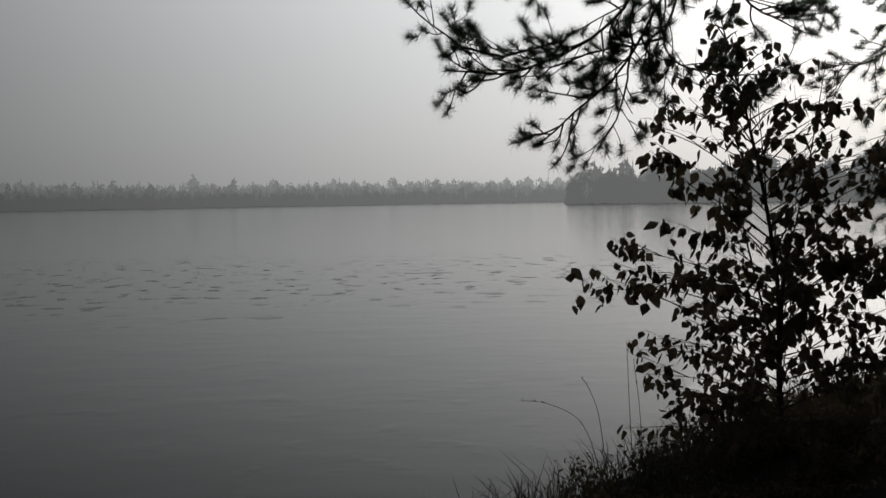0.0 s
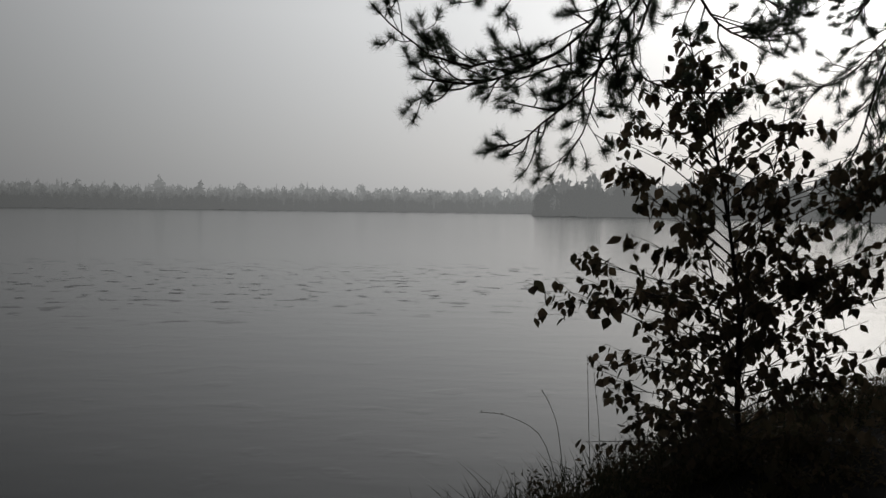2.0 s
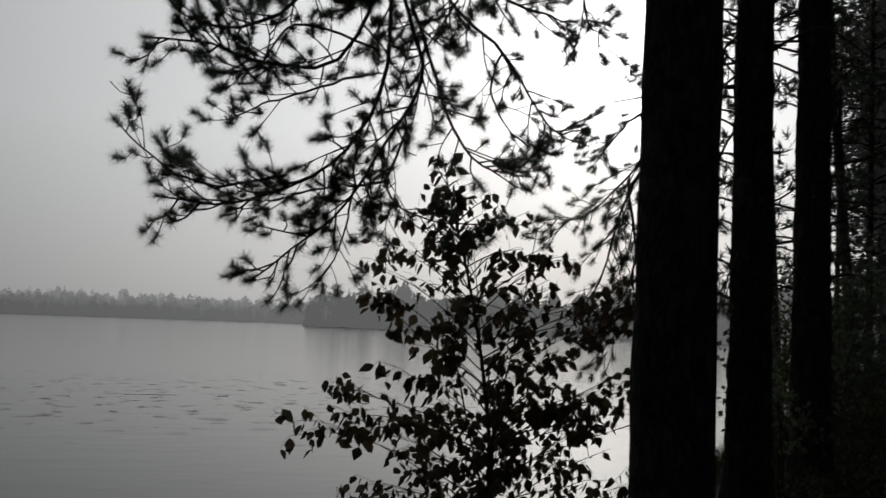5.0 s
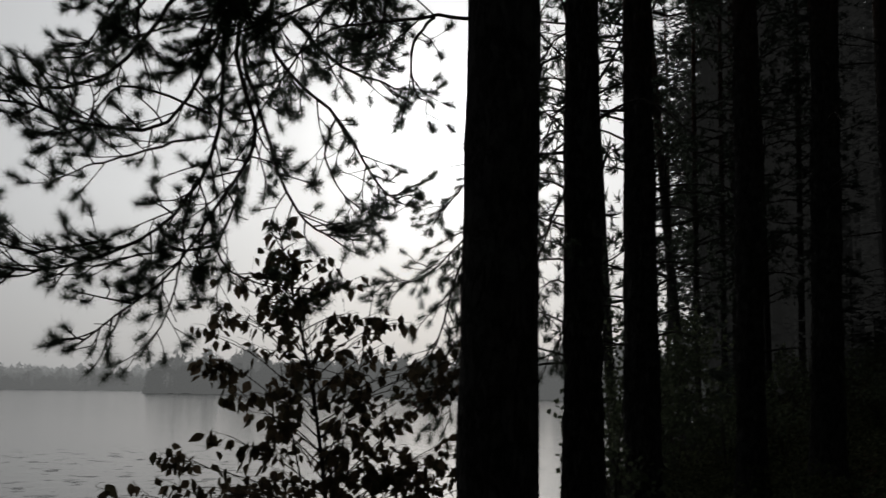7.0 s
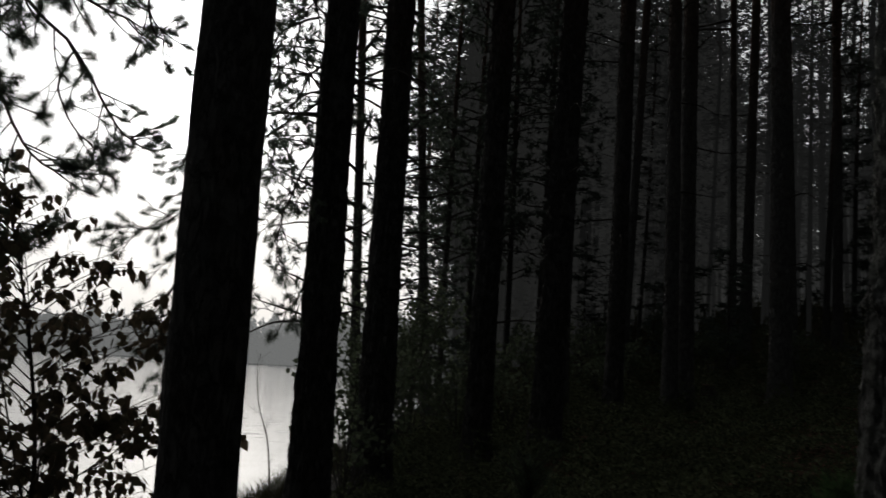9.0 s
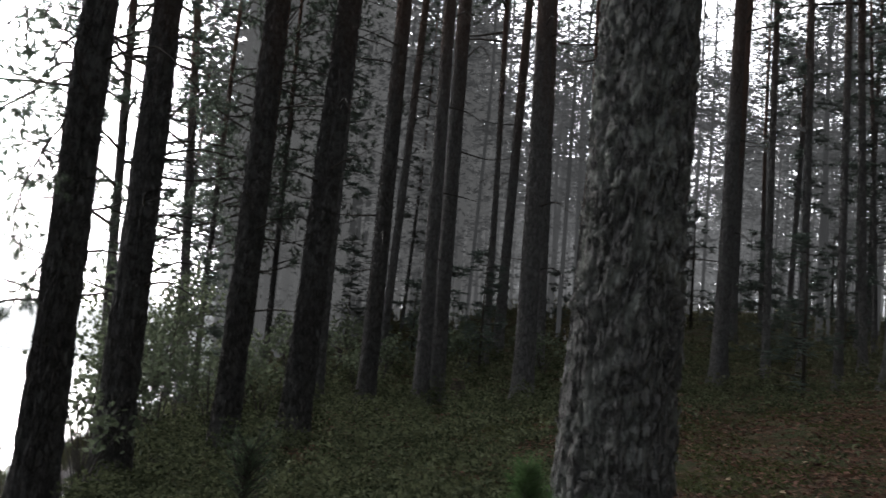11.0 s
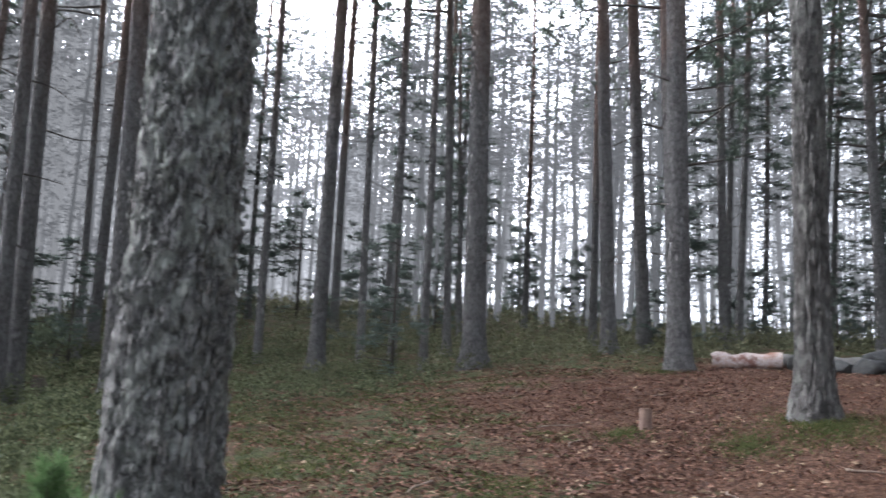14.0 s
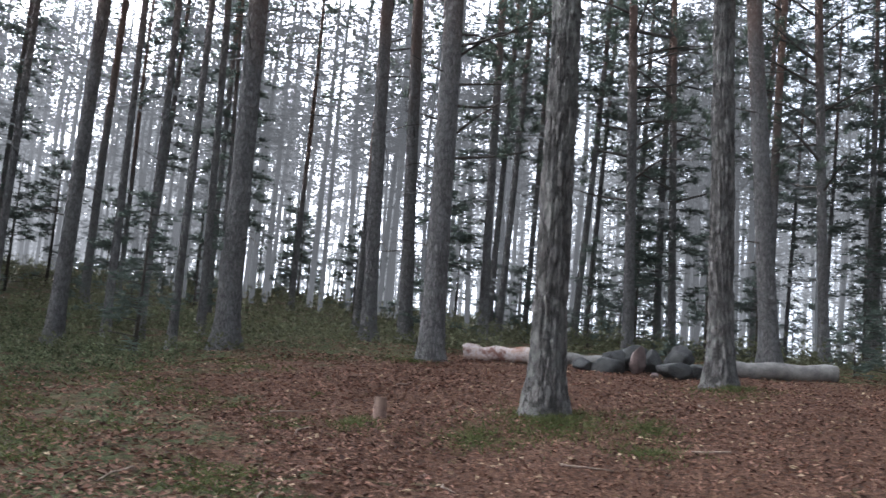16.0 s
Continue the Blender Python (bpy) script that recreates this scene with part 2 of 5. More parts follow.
def water_material():
    m = Mat("lake_water", 0.13, 0.2)
    m.b.inputs["IOR"].default_value = 1.27
    p = m.place()
    turn = m.node("ShaderNodeMapping", Scale=(0.95, 1.5, 1), Rotation=(0, 0, radians(8)))
    m.t.links.new(p, turn.inputs["Vector"])
    v = turn.outputs[0]
    dash = m.node("ShaderNodeMapping", Scale=(0.8, 0.75, 1), Rotation=(0, 0, radians(4)))
    m.t.links.new(p, dash.inputs["Vector"])
    long_, small, gust = m.noise(v, 0.8, 3, 0.5), m.noise(dash.outputs[0], 2.3, 3, 0.5), m.noise(p, 0.05, 3)
    m.colour(m.mix(gust, (0.006, 0.008, 0.008), (0.012, 0.014, 0.013)))
    crest = m.ramp(small, (0.615, (0, 0, 0)), (0.7, (1, 1, 1)))
    # a breeze ruffles one stretch of the lake
    lane = m.t.nodes.new("ShaderNodeVectorMath")
    lane.operation = "DISTANCE"
    squash = m.node("ShaderNodeMapping", Scale=(0.55, 1, 1))
    m.t.links.new(p, squash.inputs["Vector"])
    m.put(lane.inputs[0], squash.outputs[0])
    lane.inputs[1].default_value = (-2.6, 27, WATER)
    reach = m.math("ADD", m.math("MULTIPLY", lane.outputs["Value"], 0.055), m.math("MULTIPLY", gust, 0.8))
    patch = m.ramp(reach, (0.62, (1, 1, 1)), (1.15, (0.05, 0.05, 0.05)))
    lane2 = m.t.nodes.new("ShaderNodeVectorMath")
    lane2.operation = "DISTANCE"
    m.put(lane2.inputs[0], squash.outputs[0])
    lane2.inputs[1].default_value = (8.2, 30, WATER)
    patch = m.math("MAXIMUM", patch, m.ramp(m.math("MULTIPLY", lane2.outputs["Value"], 0.1), (0.5, (1, 1, 1)), (1.0, (0, 0, 0))))
    h = m.math("ADD", m.math("MULTIPLY", m.math("POWER", long_, 2.0), 0.22), m.math("MULTIPLY", m.math("MULTIPLY", crest, patch), 0.8))
    # small ripples scatter what the smooth water mirrors
    m.put(m.b.inputs["Roughness"], m.math("ADD", m.math("MULTIPLY", m.math("MULTIPLY", crest, patch), 0.22), 0.13))
    m.bump(h, 0.3, 0.12)
    return m.m


# ---------------------------------------------------------------- mesh helpers
class Geo:
    """Collects vertices and faces of one mesh."""

    def __init__(self):
        self.v, self.f = [], []

    def tube(self, pts, radii, segs=6, cap=True, wob=0.0, rng=None):
        pts = [Vector(p) for p in pts]
        base = len(self.v)
        side = None
        for k, p in enumerate(pts):
            d = (pts[min(k + 1, len(pts) - 1)] - pts[max(k - 1, 0)])
            d = d.normalized() if d.length > 1e-6 else Vector((0, 0, 1))
            if side is None:
                side = d.orthogonal().normalized()
            side = (side - d * side.dot(d))
            side = side.normalized() if side.length > 1e-6 else d.orthogonal().normalized()
            up = d.cross(side)
            for j in range(segs):
                a = 2 * math.pi * j / segs
                r = radii[k] * (1 + (rng.uniform(-wob, wob) if wob else 0))
                self.v.append(p + (side * math.cos(a) + up * math.sin(a)) * r)
        for k in range(len(pts) - 1):
            for j in range(segs):
                a, b = base + k * segs + j, base + k * segs + (j + 1) % segs
                self.f.append((a, b, b + segs, a + segs))
        if cap:
            self.f.append(tuple(base + j for j in reversed(range(segs))))
            self.f.append(tuple(base + (len(pts) - 1) * segs + j for j in range(segs)))

    def add(self, verts, faces):
        n = len(self.v)
        self.v.extend(verts)
        self.f.extend(tuple(i + n for i in q) for q in faces)

    def tris(self, arr):
        """arr: n x 3 x 3"""
        n = len(self.v)
        self.v.extend(map(tuple, arr.reshape(-1, 3).tolist()))
        self.f.extend((n + 3 * i, n + 3 * i + 1, n + 3 * i + 2) for i in range(len(arr)))

    def mesh(self, name, material, smooth=True):
        me = bpy.data.meshes.new(name)
        me.from_pydata([tuple(p) for p in self.v], [], self.f)
        me.materials.append(material)
        if smooth:
            me.polygons.foreach_set("use_smooth", [True] * len(me.polygons))
        me.update()
        return me


def part(name, geo, material, parent, label="", smooth=True):
    """One mesh object, as a child of a thing or a part."""
    me = geo.mesh(name, material, smooth) if isinstance(geo, Geo) else geo
    ob = new(name, me)
    ob.parent = parent
    return tagged(ob, label)


def thing(name, at, label, category, group="", kind=""):
    ob = new(name)
    ob.location = at
    return tagged(ob, label, category, group, kind)


def unit(rng, n):
    a = rng.normal(size=(n, 3))
    return a / np.linalg.norm(a, axis=1, keepdims=True)


def needle_tufts(rng, places, ways, count, length, width, spread=0.9, back=0.0, flat=1.0):
    """Thin triangles that burst from each place, leaning along its way: n*count x 3 x 3."""
    p = np.repeat(np.asarray(places, float), count, 0)
    w = np.repeat(np.asarray(ways, float), count, 0)
    n = len(p)
    d = w + unit(rng, n) * spread * np.array([1, 1, flat])
    d /= np.linalg.norm(d, axis=1, keepdims=True) + 1e-9
    side = np.cross(d, unit(rng, n))
    side /= np.linalg.norm(side, axis=1, keepdims=True) + 1e-9
    ln = length * rng.uniform(0.6, 1.1, (n, 1))
    p = p - w * back * rng.uniform(0, 1, (n, 1))
    return np.stack([p - side * width / 2, p + side * width / 2, p + d * ln], 1)


def smooth_line(pts, n):
    """A smooth curve of n points through pts."""
    pts = np.asarray(pts, float)
    k = len(pts)
    out = []
    for t in np.linspace(0, k - 1, n):
        i = min(int(t), k - 2)
        u = t - i
        p0, p1, p2, p3 = pts[max(i - 1, 0)], pts[i], pts[i + 1], pts[min(i + 2, k - 1)]
        out.append(0.5 * ((2 * p1) + (-p0 + p2) * u + (2 * p0 - 5 * p1 + 4 * p2 - p3) * u ** 2 + (-p0 + 3 * p1 - 3 * p2 + p3) * u ** 3))
    return np.array(out)


# ---------------------------------------------------------------- ground and lake
PROFILE_S = (-80, -10, -1.7, -0.55, 0.1, 1.0, 3, 4, 6, 7.2, 9.6, 10.8, 12.6, 14, 16, 18.5, 22, 30, 60, 500)
PROFILE_Z = (-5, -2.2, -0.9, -0.52, -0.16, -0.04, 0.03, 0.14, 0.4, 0.56, 0.8, 1.0, 1.32, 1.5, 1.62, 1.85, 2.1, 2.3, 2.6, 6)
SHORE_AZ = (-180, -60, -30, -10, 5, 7.3, 8.2, 20, 30, 36, 42, 60)
SHORE_R = (300, 330, 400, 460, 480, 480, 300, 280, 230, 170, 90, 60)


def inland(x, y):
    return 0.755 * x - 0.656 * y + 3.0


def height(x, y, rough=True):
    s, u = inland(x, y), 0.656 * x + 0.755 * y
    z = float(np.interp(s, PROFILE_S, PROFILE_Z)) + min(max(s / 4, 0), 1) * (0.045 * min(max(u, -25), 40) + min(max(0.06 * (u - 16), 0), 1.3))
    # the bank falls off further along the shore
    z -= 0.3 * min(max((u - 7.5) / 2, 0), 1) * min(max(1 - (s - 0.8) / 2, 0), 1)
    r = math.hypot(x, y)
    if s < 0 and r > 50:
        far = float(np.interp(math.degrees(math.atan2(x, y)), SHORE_AZ, SHORE_R))
        z = max(z, min(-0.4, -1.5 + (r - far + 12) * 0.09)) if r > far - 14 else z
    if rough and r < 60:
        n = 0.10 * noise.noise((x * 0.35, y * 0.35, 1.7)) + 0.05 * noise.noise((x * 1.3, y * 1.3, 4.0)) + 0.018 * noise.noise((x * 5, y * 5, 9.0))
        z += n * min(max((s + 0.6) / 2, 0.0), 1.0)
    return z


g = Geo()
RAD = np.concatenate([np.linspace(0.4, 24, 150), np.geomspace(24.6, 900, 60)])
SEG = 300
g.v.append((0, 0, height(0, 0)))
for r in RAD:
    for j in range(SEG):
        a = 2 * math.pi * j / SEG
        x, y = r * math.sin(a), r * math.cos(a)
        g.v.append((x, y, height(x, y)))
for j in range(SEG):
    g.f.append((0, 1 + (j + 1) % SEG, 1 + j))
for i in range(len(RAD) - 1):
    for j in range(SEG):
        a, b = 1 + i * SEG + j, 1 + i * SEG + (j + 1) % SEG
        g.f.append((a, b, b + SEG, a + SEG))
tagged(new("ground", g.mesh("ground", ground_material())), "forest floor of brown leaf litter and green moss", "ground", kind="structure")

g = Geo()
g.add([(-1200, -1200, 0), (1200, -1200, 0), (1200, 1200, 0), (-1200, 1200, 0)], [(0, 1, 2, 3)])
lake = new("water", g.mesh("water", water_material(), False))
lake.location.z = WATER
tagged(lake, "calm grey lake with faint ripples under mist", "lake", kind="structure")

# ---------------------------------------------------------------- far woods across the lake


def far_row(name, az0, az1, radius, tall, count, material, label, seed, back=0, vary=0.0):
    rng = np.random.default_rng(seed)
    tri = []
    for k in range(count):
        az = rng.uniform(az0, az1)
        r = (np.interp(az, SHORE_AZ, SHORE_R) if radius is None else radius) + back + rng.uniform(0, 30)
        x, y = r * math.sin(radians(az)), r * math.cos(radians(az))
        h = tall * rng.uniform(0.5, 0.85) * (0.85 + 0.16 * noise.noise((az * 0.45, radius or 0, seed)) + 0.22 * noise.noise((az * 2.3, radius or 0, seed)))
        if rng.random() < 0.04:
            h *= 1.25
        h *= 1 + vary * (noise.noise((az * 1.1, 3.3, seed)) + 0.6 * noise.noise((az * 3.7, 7.1, seed)))
        pine = k % 5 < 2
        wid = h * (rng.uniform(0.15, 0.24) if pine else rng.uniform(0.11, 0.17))
        base = np.array([x, y, WATER])
        n = 44
        low = rng.uniform(0.1, 0.45) if pine else 0.05
        f = low + (1 - low) * rng.uniform(0, 1, n) ** 0.85
        a = rng.uniform(0, 2 * math.pi, n)
        round_ = np.sqrt(np.clip(1 - (2 * (f - low) / (1 - low) - 0.95) ** 2, 0.03, 1)) if pine else (1.04 - f)
        reach = wid * round_ * rng.uniform(0.4, 1.15, n)
        c = base + np.stack([np.cos(a) * reach * 0.3, np.sin(a) * reach * 0.3, f * h * 0.97], 1)
        tip = c + np.stack([np.cos(a) * reach, np.sin(a) * reach, h * rng.uniform(-0.05, 0.02, n)], 1)
        up = c + np.array([0, 0, 1.0]) * (h * rng.uniform(0.03, 0.09, (n, 1)))
        tri.append(np.stack([c - [0, 0, 0.045 * h], tip, up], 1))
        across = np.array([math.cos(radians(az)), -math.sin(radians(az)), 0])
        tri.append(np.array([[base - across * 0.018 * h, base + across * 0.018 * h, base + [0, 0, h]]]))
        # bushes at the foot
        for q in range(2):
            m = base + across * rng.uniform(-1, 1) * wid
            tri.append(np.array([[m - across * wid * 0.8, m + across * wid * 0.8, m + across * rng.normal(0, 0.3) * wid + [0, 0, h * rng.uniform(0.25, 0.5)]]]))
    gg = Geo()
    gg.tris(np.concatenate(tri))
    return tagged(new(name, gg.mesh(name, material, False)), label, "woods", kind="stuff")


# rows further back emit more, which paints thicker haze over them
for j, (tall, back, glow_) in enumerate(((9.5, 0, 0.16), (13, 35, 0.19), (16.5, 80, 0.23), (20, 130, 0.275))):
    far_row("far_woods", -75, 9, None, tall, 2900, lake_haze_material("woods_haze_glow", (0.03, 0.035, 0.03), glow_),
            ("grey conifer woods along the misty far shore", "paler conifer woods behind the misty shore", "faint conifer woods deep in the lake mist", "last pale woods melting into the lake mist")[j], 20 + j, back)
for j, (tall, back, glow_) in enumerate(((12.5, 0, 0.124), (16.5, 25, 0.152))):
    far_row("far_woods", 7.6, 36, None, tall, 1400, lake_haze_material("headland_haze_glow", (0.025, 0.03, 0.025), glow_), "dark wooded headland reaching into the misty lake" if j == 0 else "paler woods on the misty headland", 5 + 40 * j, back, 0.45)
far_row("far_woods", 7.2, 10.5, 300, 12, 190, bpy.data.materials["headland_haze_glow"], "bushy tip of the wooded headland in mist", 7)

# ---------------------------------------------------------------- trees


def trunk_geo(dia, h, seed, segs=18, rings=46, relief=0.06, bend=0.1, plates=9.0):
    """A tapered pine stem with root flare, scaly relief and a slight sweep."""
    rng = np.random.default_rng(seed)
    gg = Geo()
    ph = rng.uniform(0, 6.28, 6)
    for i in range(rings + 1):
        t = (i / rings) ** 1.5
        z = h * t - 0.25
        zz = max(z, 0)
        r = dia / 2 * (1 - 0.42 * t - 0.5 * t ** 3) * (1 + 0.42 * math.exp(-zz / 0.22) + 0.12 * math.exp(-zz / 0.9))
        cx = bend * math.sin(zz * 0.23 + ph[0]) - bend * math.sin(ph[0])
        cy = bend * math.sin(zz * 0.19 + ph[1]) - bend * math.sin(ph[1])
        for j in range(segs):
            a = 2 * math.pi * j / segs
            root = 0.22 * math.exp(-zz / 0.16) * (math.sin(4 * a + ph[2]) + 0.6 * math.sin(7 * a + ph[3]))
            n = noise.noise((math.cos(a) * dia * plates, math.sin(a) * dia * plates, z * plates * 0.3 + seed)) * relief
            rr = r * (1 + root + n)
            gg.v.append((cx + rr * math.cos(a), cy + rr * math.sin(a), z))
    for i in range(rings):
        for j in range(segs):
            a, b = i * segs + j, i * segs + (j + 1) % segs
            gg.f.append((a, b, b + segs, a + segs))
    gg.f.append(tuple(rings * segs + j for j in range(segs)))
    return gg


def branchlets(rng, line, radii, geo, tips, ways, step, length, droop, start=0.25, depth=1):
    """Side twigs along a limb; collects the ends where needles grow."""
    line = np.asarray(line)
    seglen = np.linalg.norm(np.diff(line, axis=0), axis=1)
    total = seglen.sum()
    n = max(2, int(total * (1 - start) / step))
    for k in range(n):
        f = start + (1 - start) * (k + rng.uniform(0.1, 0.9)) / n
        i = min(int(f * (len(line) - 1)), len(line) - 2)
        u = f * (len(line) - 1) - i
        p = line[i] * (1 - u) + line[i + 1] * u
        d = line[i + 1] - line[i]
        d = d / (np.linalg.norm(d) + 1e-9)
        s = np.cross(d, unit(rng, 1)[0])
        s /= np.linalg.norm(s) + 1e-9
        w = d * 0.55 + s * 0.9 + np.array([0, 0, droop])
        w /= np.linalg.norm(w)
        ln = length * rng.uniform(0.45, 1.1) * (1.1 - 0.45 * f)
        mid = p + w * ln * 0.5 + np.array([0, 0, 0.04 * ln])
        end = p + w * ln + np.array([0, 0, (droop * 0.35 + 0.15) * ln])
        pts = smooth_line([p, mid, end], 4)
        geo.tube(pts, np.linspace(radii * 0.5, radius_min(radii), 4), 3, False)
        if depth > 0:
            branchlets(rng, pts, radii * 0.5, geo, tips, ways, step * 0.62, length * 0.5, droop * 0.5, 0.3, depth - 1)
        tips.append(end)
        ways.append((end - mid) / (np.linalg.norm(end - mid) + 1e-9))


def radius_min(r):
    return max(r * 0.22, 0.0014)


def pine_crown(seed, z0, z1, spread, limbs, tuft=0.17, count=11, width=0.02):
    """Limbs and needle tufts of a Scots pine's crown: two meshes about the tree's own axis."""
    rng = np.random.default_rng(seed)
    wood, tips, ways = Geo(), [], []
    for k in range(limbs):
        f = (k + rng.uniform(0, 1)) / limbs
        z = z0 + (z1 - z0) * f
        a = rng.uniform(0, 2 * math.pi)
        ln = spread * (0.45 + 0.75 * math.sin(math.pi * min(f * 0.85 + 0.15, 1))) * rng.uniform(0.6, 1.1)
        d = np.array([math.cos(a), math.sin(a), 0])
        line = smooth_line([np.array([0, 0, z]) + d * 0.03, d * ln * 0.5 + [0, 0, z + ln * rng.uniform(0.0, 0.25)], d * ln + [0, 0, z + ln * rng.uniform(-0.1, 0.4)]], 7)
        wood.tube(line, np.linspace(0.035, 0.008, 7), 5, False)
        branchlets(rng, line, 0.016, wood, tips, ways, 0.3, 0.75, 0.12, 0.35, 1)
    t = np.array(tips)
    w = np.array(ways)
    leaf = Geo()
    leaf.tris(needle_tufts(rng, t, w, count, tuft, width, 0.95, 0.12))
    return wood.mesh("limbs", TWIG), leaf.mesh("needles", CROWN, False)


def slender_crown(seed, h, z0, reach, step=0.5, dense=9):
    """Whorls of level branches with drooping sprays, as on thin crowded conifers."""
    rng = np.random.default_rng(seed)
    wood, leaf = Geo(), Geo()
    z = z0
    pl, wy = [], []
    while z < h - 0.2:
        f = (z - z0) / (h - z0)
        for k in range(rng.integers(3, 6)):
            a = rng.uniform(0, 2 * math.pi)
            ln = reach * (1.0 - 0.75 * f) * rng.uniform(0.35, 1.1)
            d = np.array([math.cos(a), math.sin(a), 0])
            p0 = np.array([0, 0, z + rng.uniform(-0.15, 0.15)])
            line = smooth_line([p0, p0 + d * ln * 0.55 + [0, 0, 0.05 * ln], p0 + d * ln + [0, 0, ln * rng.uniform(-0.25, 0.12)]], 5)
            wood.tube(line, np.linspace(0.012, 0.003, 5), 3, False)
            if f < 0.12 and rng.random() < 0.6:
                continue
            n = int(dense * (0.6 + ln))
            u = rng.uniform(0.3, 1.0, n) * 4
            i = np.minimum(u.astype(int), 3)
            q = line[i] + (line[i + 1] - line[i]) * (u - i)[:, None]
            pl.append(q + rng.normal(0, 0.05, (n, 3)))
            wy.append(np.tile(d * 0.6, (n, 1)) + rng.normal(0, 0.45, (n, 3)) * [1, 1, 0.2])
        z += step * rng.uniform(0.7, 1.3)
    pl, wy = np.concatenate(pl), np.concatenate(wy)
    leaf.tris(needle_tufts(rng, pl, wy, 7, 0.2, 0.026, 0.7, 0.0, 0.35))
    return wood.mesh("branches", TWIG), leaf.mesh("sprays", SPRUCE, False)


PINE_CROWNS = [pine_crown(11 + k, 7.2 + 1.6 * (k % 2), 18.5, 2.3, 24, 0.2, 15, 0.025) for k in range(4)]
LOW_CROWNS = [pine_crown(31 + k, 3.4, 17.0, 2.3, 38, 0.24, 15, 0.033) for k in range(3)]
SLENDER = [slender_crown(51 + k, 11 + k, 1.8 + 0.8 * k, 1.15 + 0.1 * k, 0.5, 14) for k in range(4)]
SLENDER_TRUNKS = [trunk_geo(0.14, 11.6 + k, 71 + k, 8, 16, 0.04, 0.12).mesh("trunk", BARK_HAZED) for k in range(4)]
LABELS = {
    "pine": "tall straight pine with grey scaly lower bark and reddish upper stem",
    "lichen": "old pine with rough lichen-crusted grey bark",
    "slender": "thin crowded conifer with level branches down its stem",
}


def plated_trunk(radius, taper, flare, seed, tall_plates, segs, rings, fine_to, knob=True):
    """A stem whose bark stands out in cracked plates and scales; finer rings up to the height fine_to."""
    gg = Geo()
    zs = np.concatenate([np.linspace(-0.25, fine_to, rings), np.linspace(fine_to + 0.05, 20, 30)])
    k = radius / 0.268
    for z in zs:
        zz = max(z, 0)
        r = radius * (1 - taper * zz) * (1 + flare * math.exp(-zz / 0.25) + 0.08 * math.exp(-zz / 1.2))
        v = z / tall_plates
        for j in range(segs):
            a = 2 * math.pi * j / segs
            x, y = math.cos(a) * k + seed, math.sin(a) * k
            w1, w2 = noise.noise((x * 3, y * 3, v * 4)), noise.noise((x * 3 + 9, y * 3, v * 4))
            d1 = noise.voronoi((x * 2.7 + 0.9 * w1, y * 2.7 + 0.9 * w2, v * 4.6 + 1.2 * w1))[0]
            crack = min((d1[1] - d1[0]) * 1.6, 1.0)
            d2 = noise.voronoi((x * 7 + 1.5 * w2, y * 6 + 1.5 * w1, v * 10 + 1.5 * w2))[0]
            scale_ = min((d2[1] - d2[0]) * 1.5, 1.0)
            ridge = 1 - abs(noise.noise((x * 5 + w1, y * 5 + w2, v * 2.2))) * 2
            n = 0.015 * crack + 0.011 * scale_ - 0.032 * max(ridge, 0) ** 3 + 0.013 * noise.noise((x * 9, y * 9, v * 22)) + 0.018 * noise.noise((x * 1.5, y * 1.5, v * 2))
            root = 0.16 * flare * math.exp(-zz / 0.2) * (math.sin(4 * a + seed) + 0.6 * math.sin(7 * a + 2 * seed)) * radius
            bump_ = 0.03 * math.exp(-((z - 1.38) / 0.06) ** 2) * max(0, math.cos(a - 2.55)) ** 8 if knob else 0
            rr = r + (n - 0.02) * min(1.0, k + 0.15) + bump_ + root
            gg.v.append((rr * math.cos(a), rr * math.sin(a), z))
    for i in range(len(zs) - 1):
        for j in range(segs):
            a, b = i * segs + j, i * segs + (j + 1) % segs
            gg.f.append((a, b, b + segs, a + segs))
    return gg


def big_pine(x, y, dia, lean=(0, 0), crown=0, h=20, segs=18, rings=46, relief=0.07, label="pine", bark=None, turn=0.0, z=None, stem=None):
    ob = thing("pine_tree", (x, y, height(x, y) if z is None else z), LABELS.get(label, label), "tree", "pines of the lakeside wood")
    ob.rotation_euler = (math.atan(-lean[1]), math.atan(lean[0]), 0)
    part("trunk", stem or trunk_geo(dia, h, int(abs(x * 37 + y * 91)) % 1000, segs, rings, relief, 0.05), bark or BARK, ob)
    wood, leaf = (PINE_CROWNS + LOW_CROWNS)[crown % 7]
    for name, me in (("crown_wood", wood), ("crown_needles", leaf)):
        p = tagged(part(name, me, None, ob), kind="stuff")
        p.rotation_euler = (0, 0, turn + x * 1.7)
        s = h / 20
        p.scale = (s, s, s)
    return ob


def slender_tree(kind, x, y, scale, turn, sx=1.0):
    k = kind % 4
    ob = thing("conifer_tree", (x, y, height(x, y)), LABELS["slender"], "tree", "thin conifers of the wood")
    ob.scale = (scale * sx, scale * sx, scale)
    ob.rotation_euler = (random.uniform(-0.02, 0.02), random.uniform(-0.02, 0.02), turn)
    part("trunk", SLENDER_TRUNKS[k], None, ob)
    tagged(part("branchwork", SLENDER[k][0], None, ob), kind="stuff")
    tagged(part("foliage", SLENDER[k][1], None, ob), kind="stuff")
    return ob


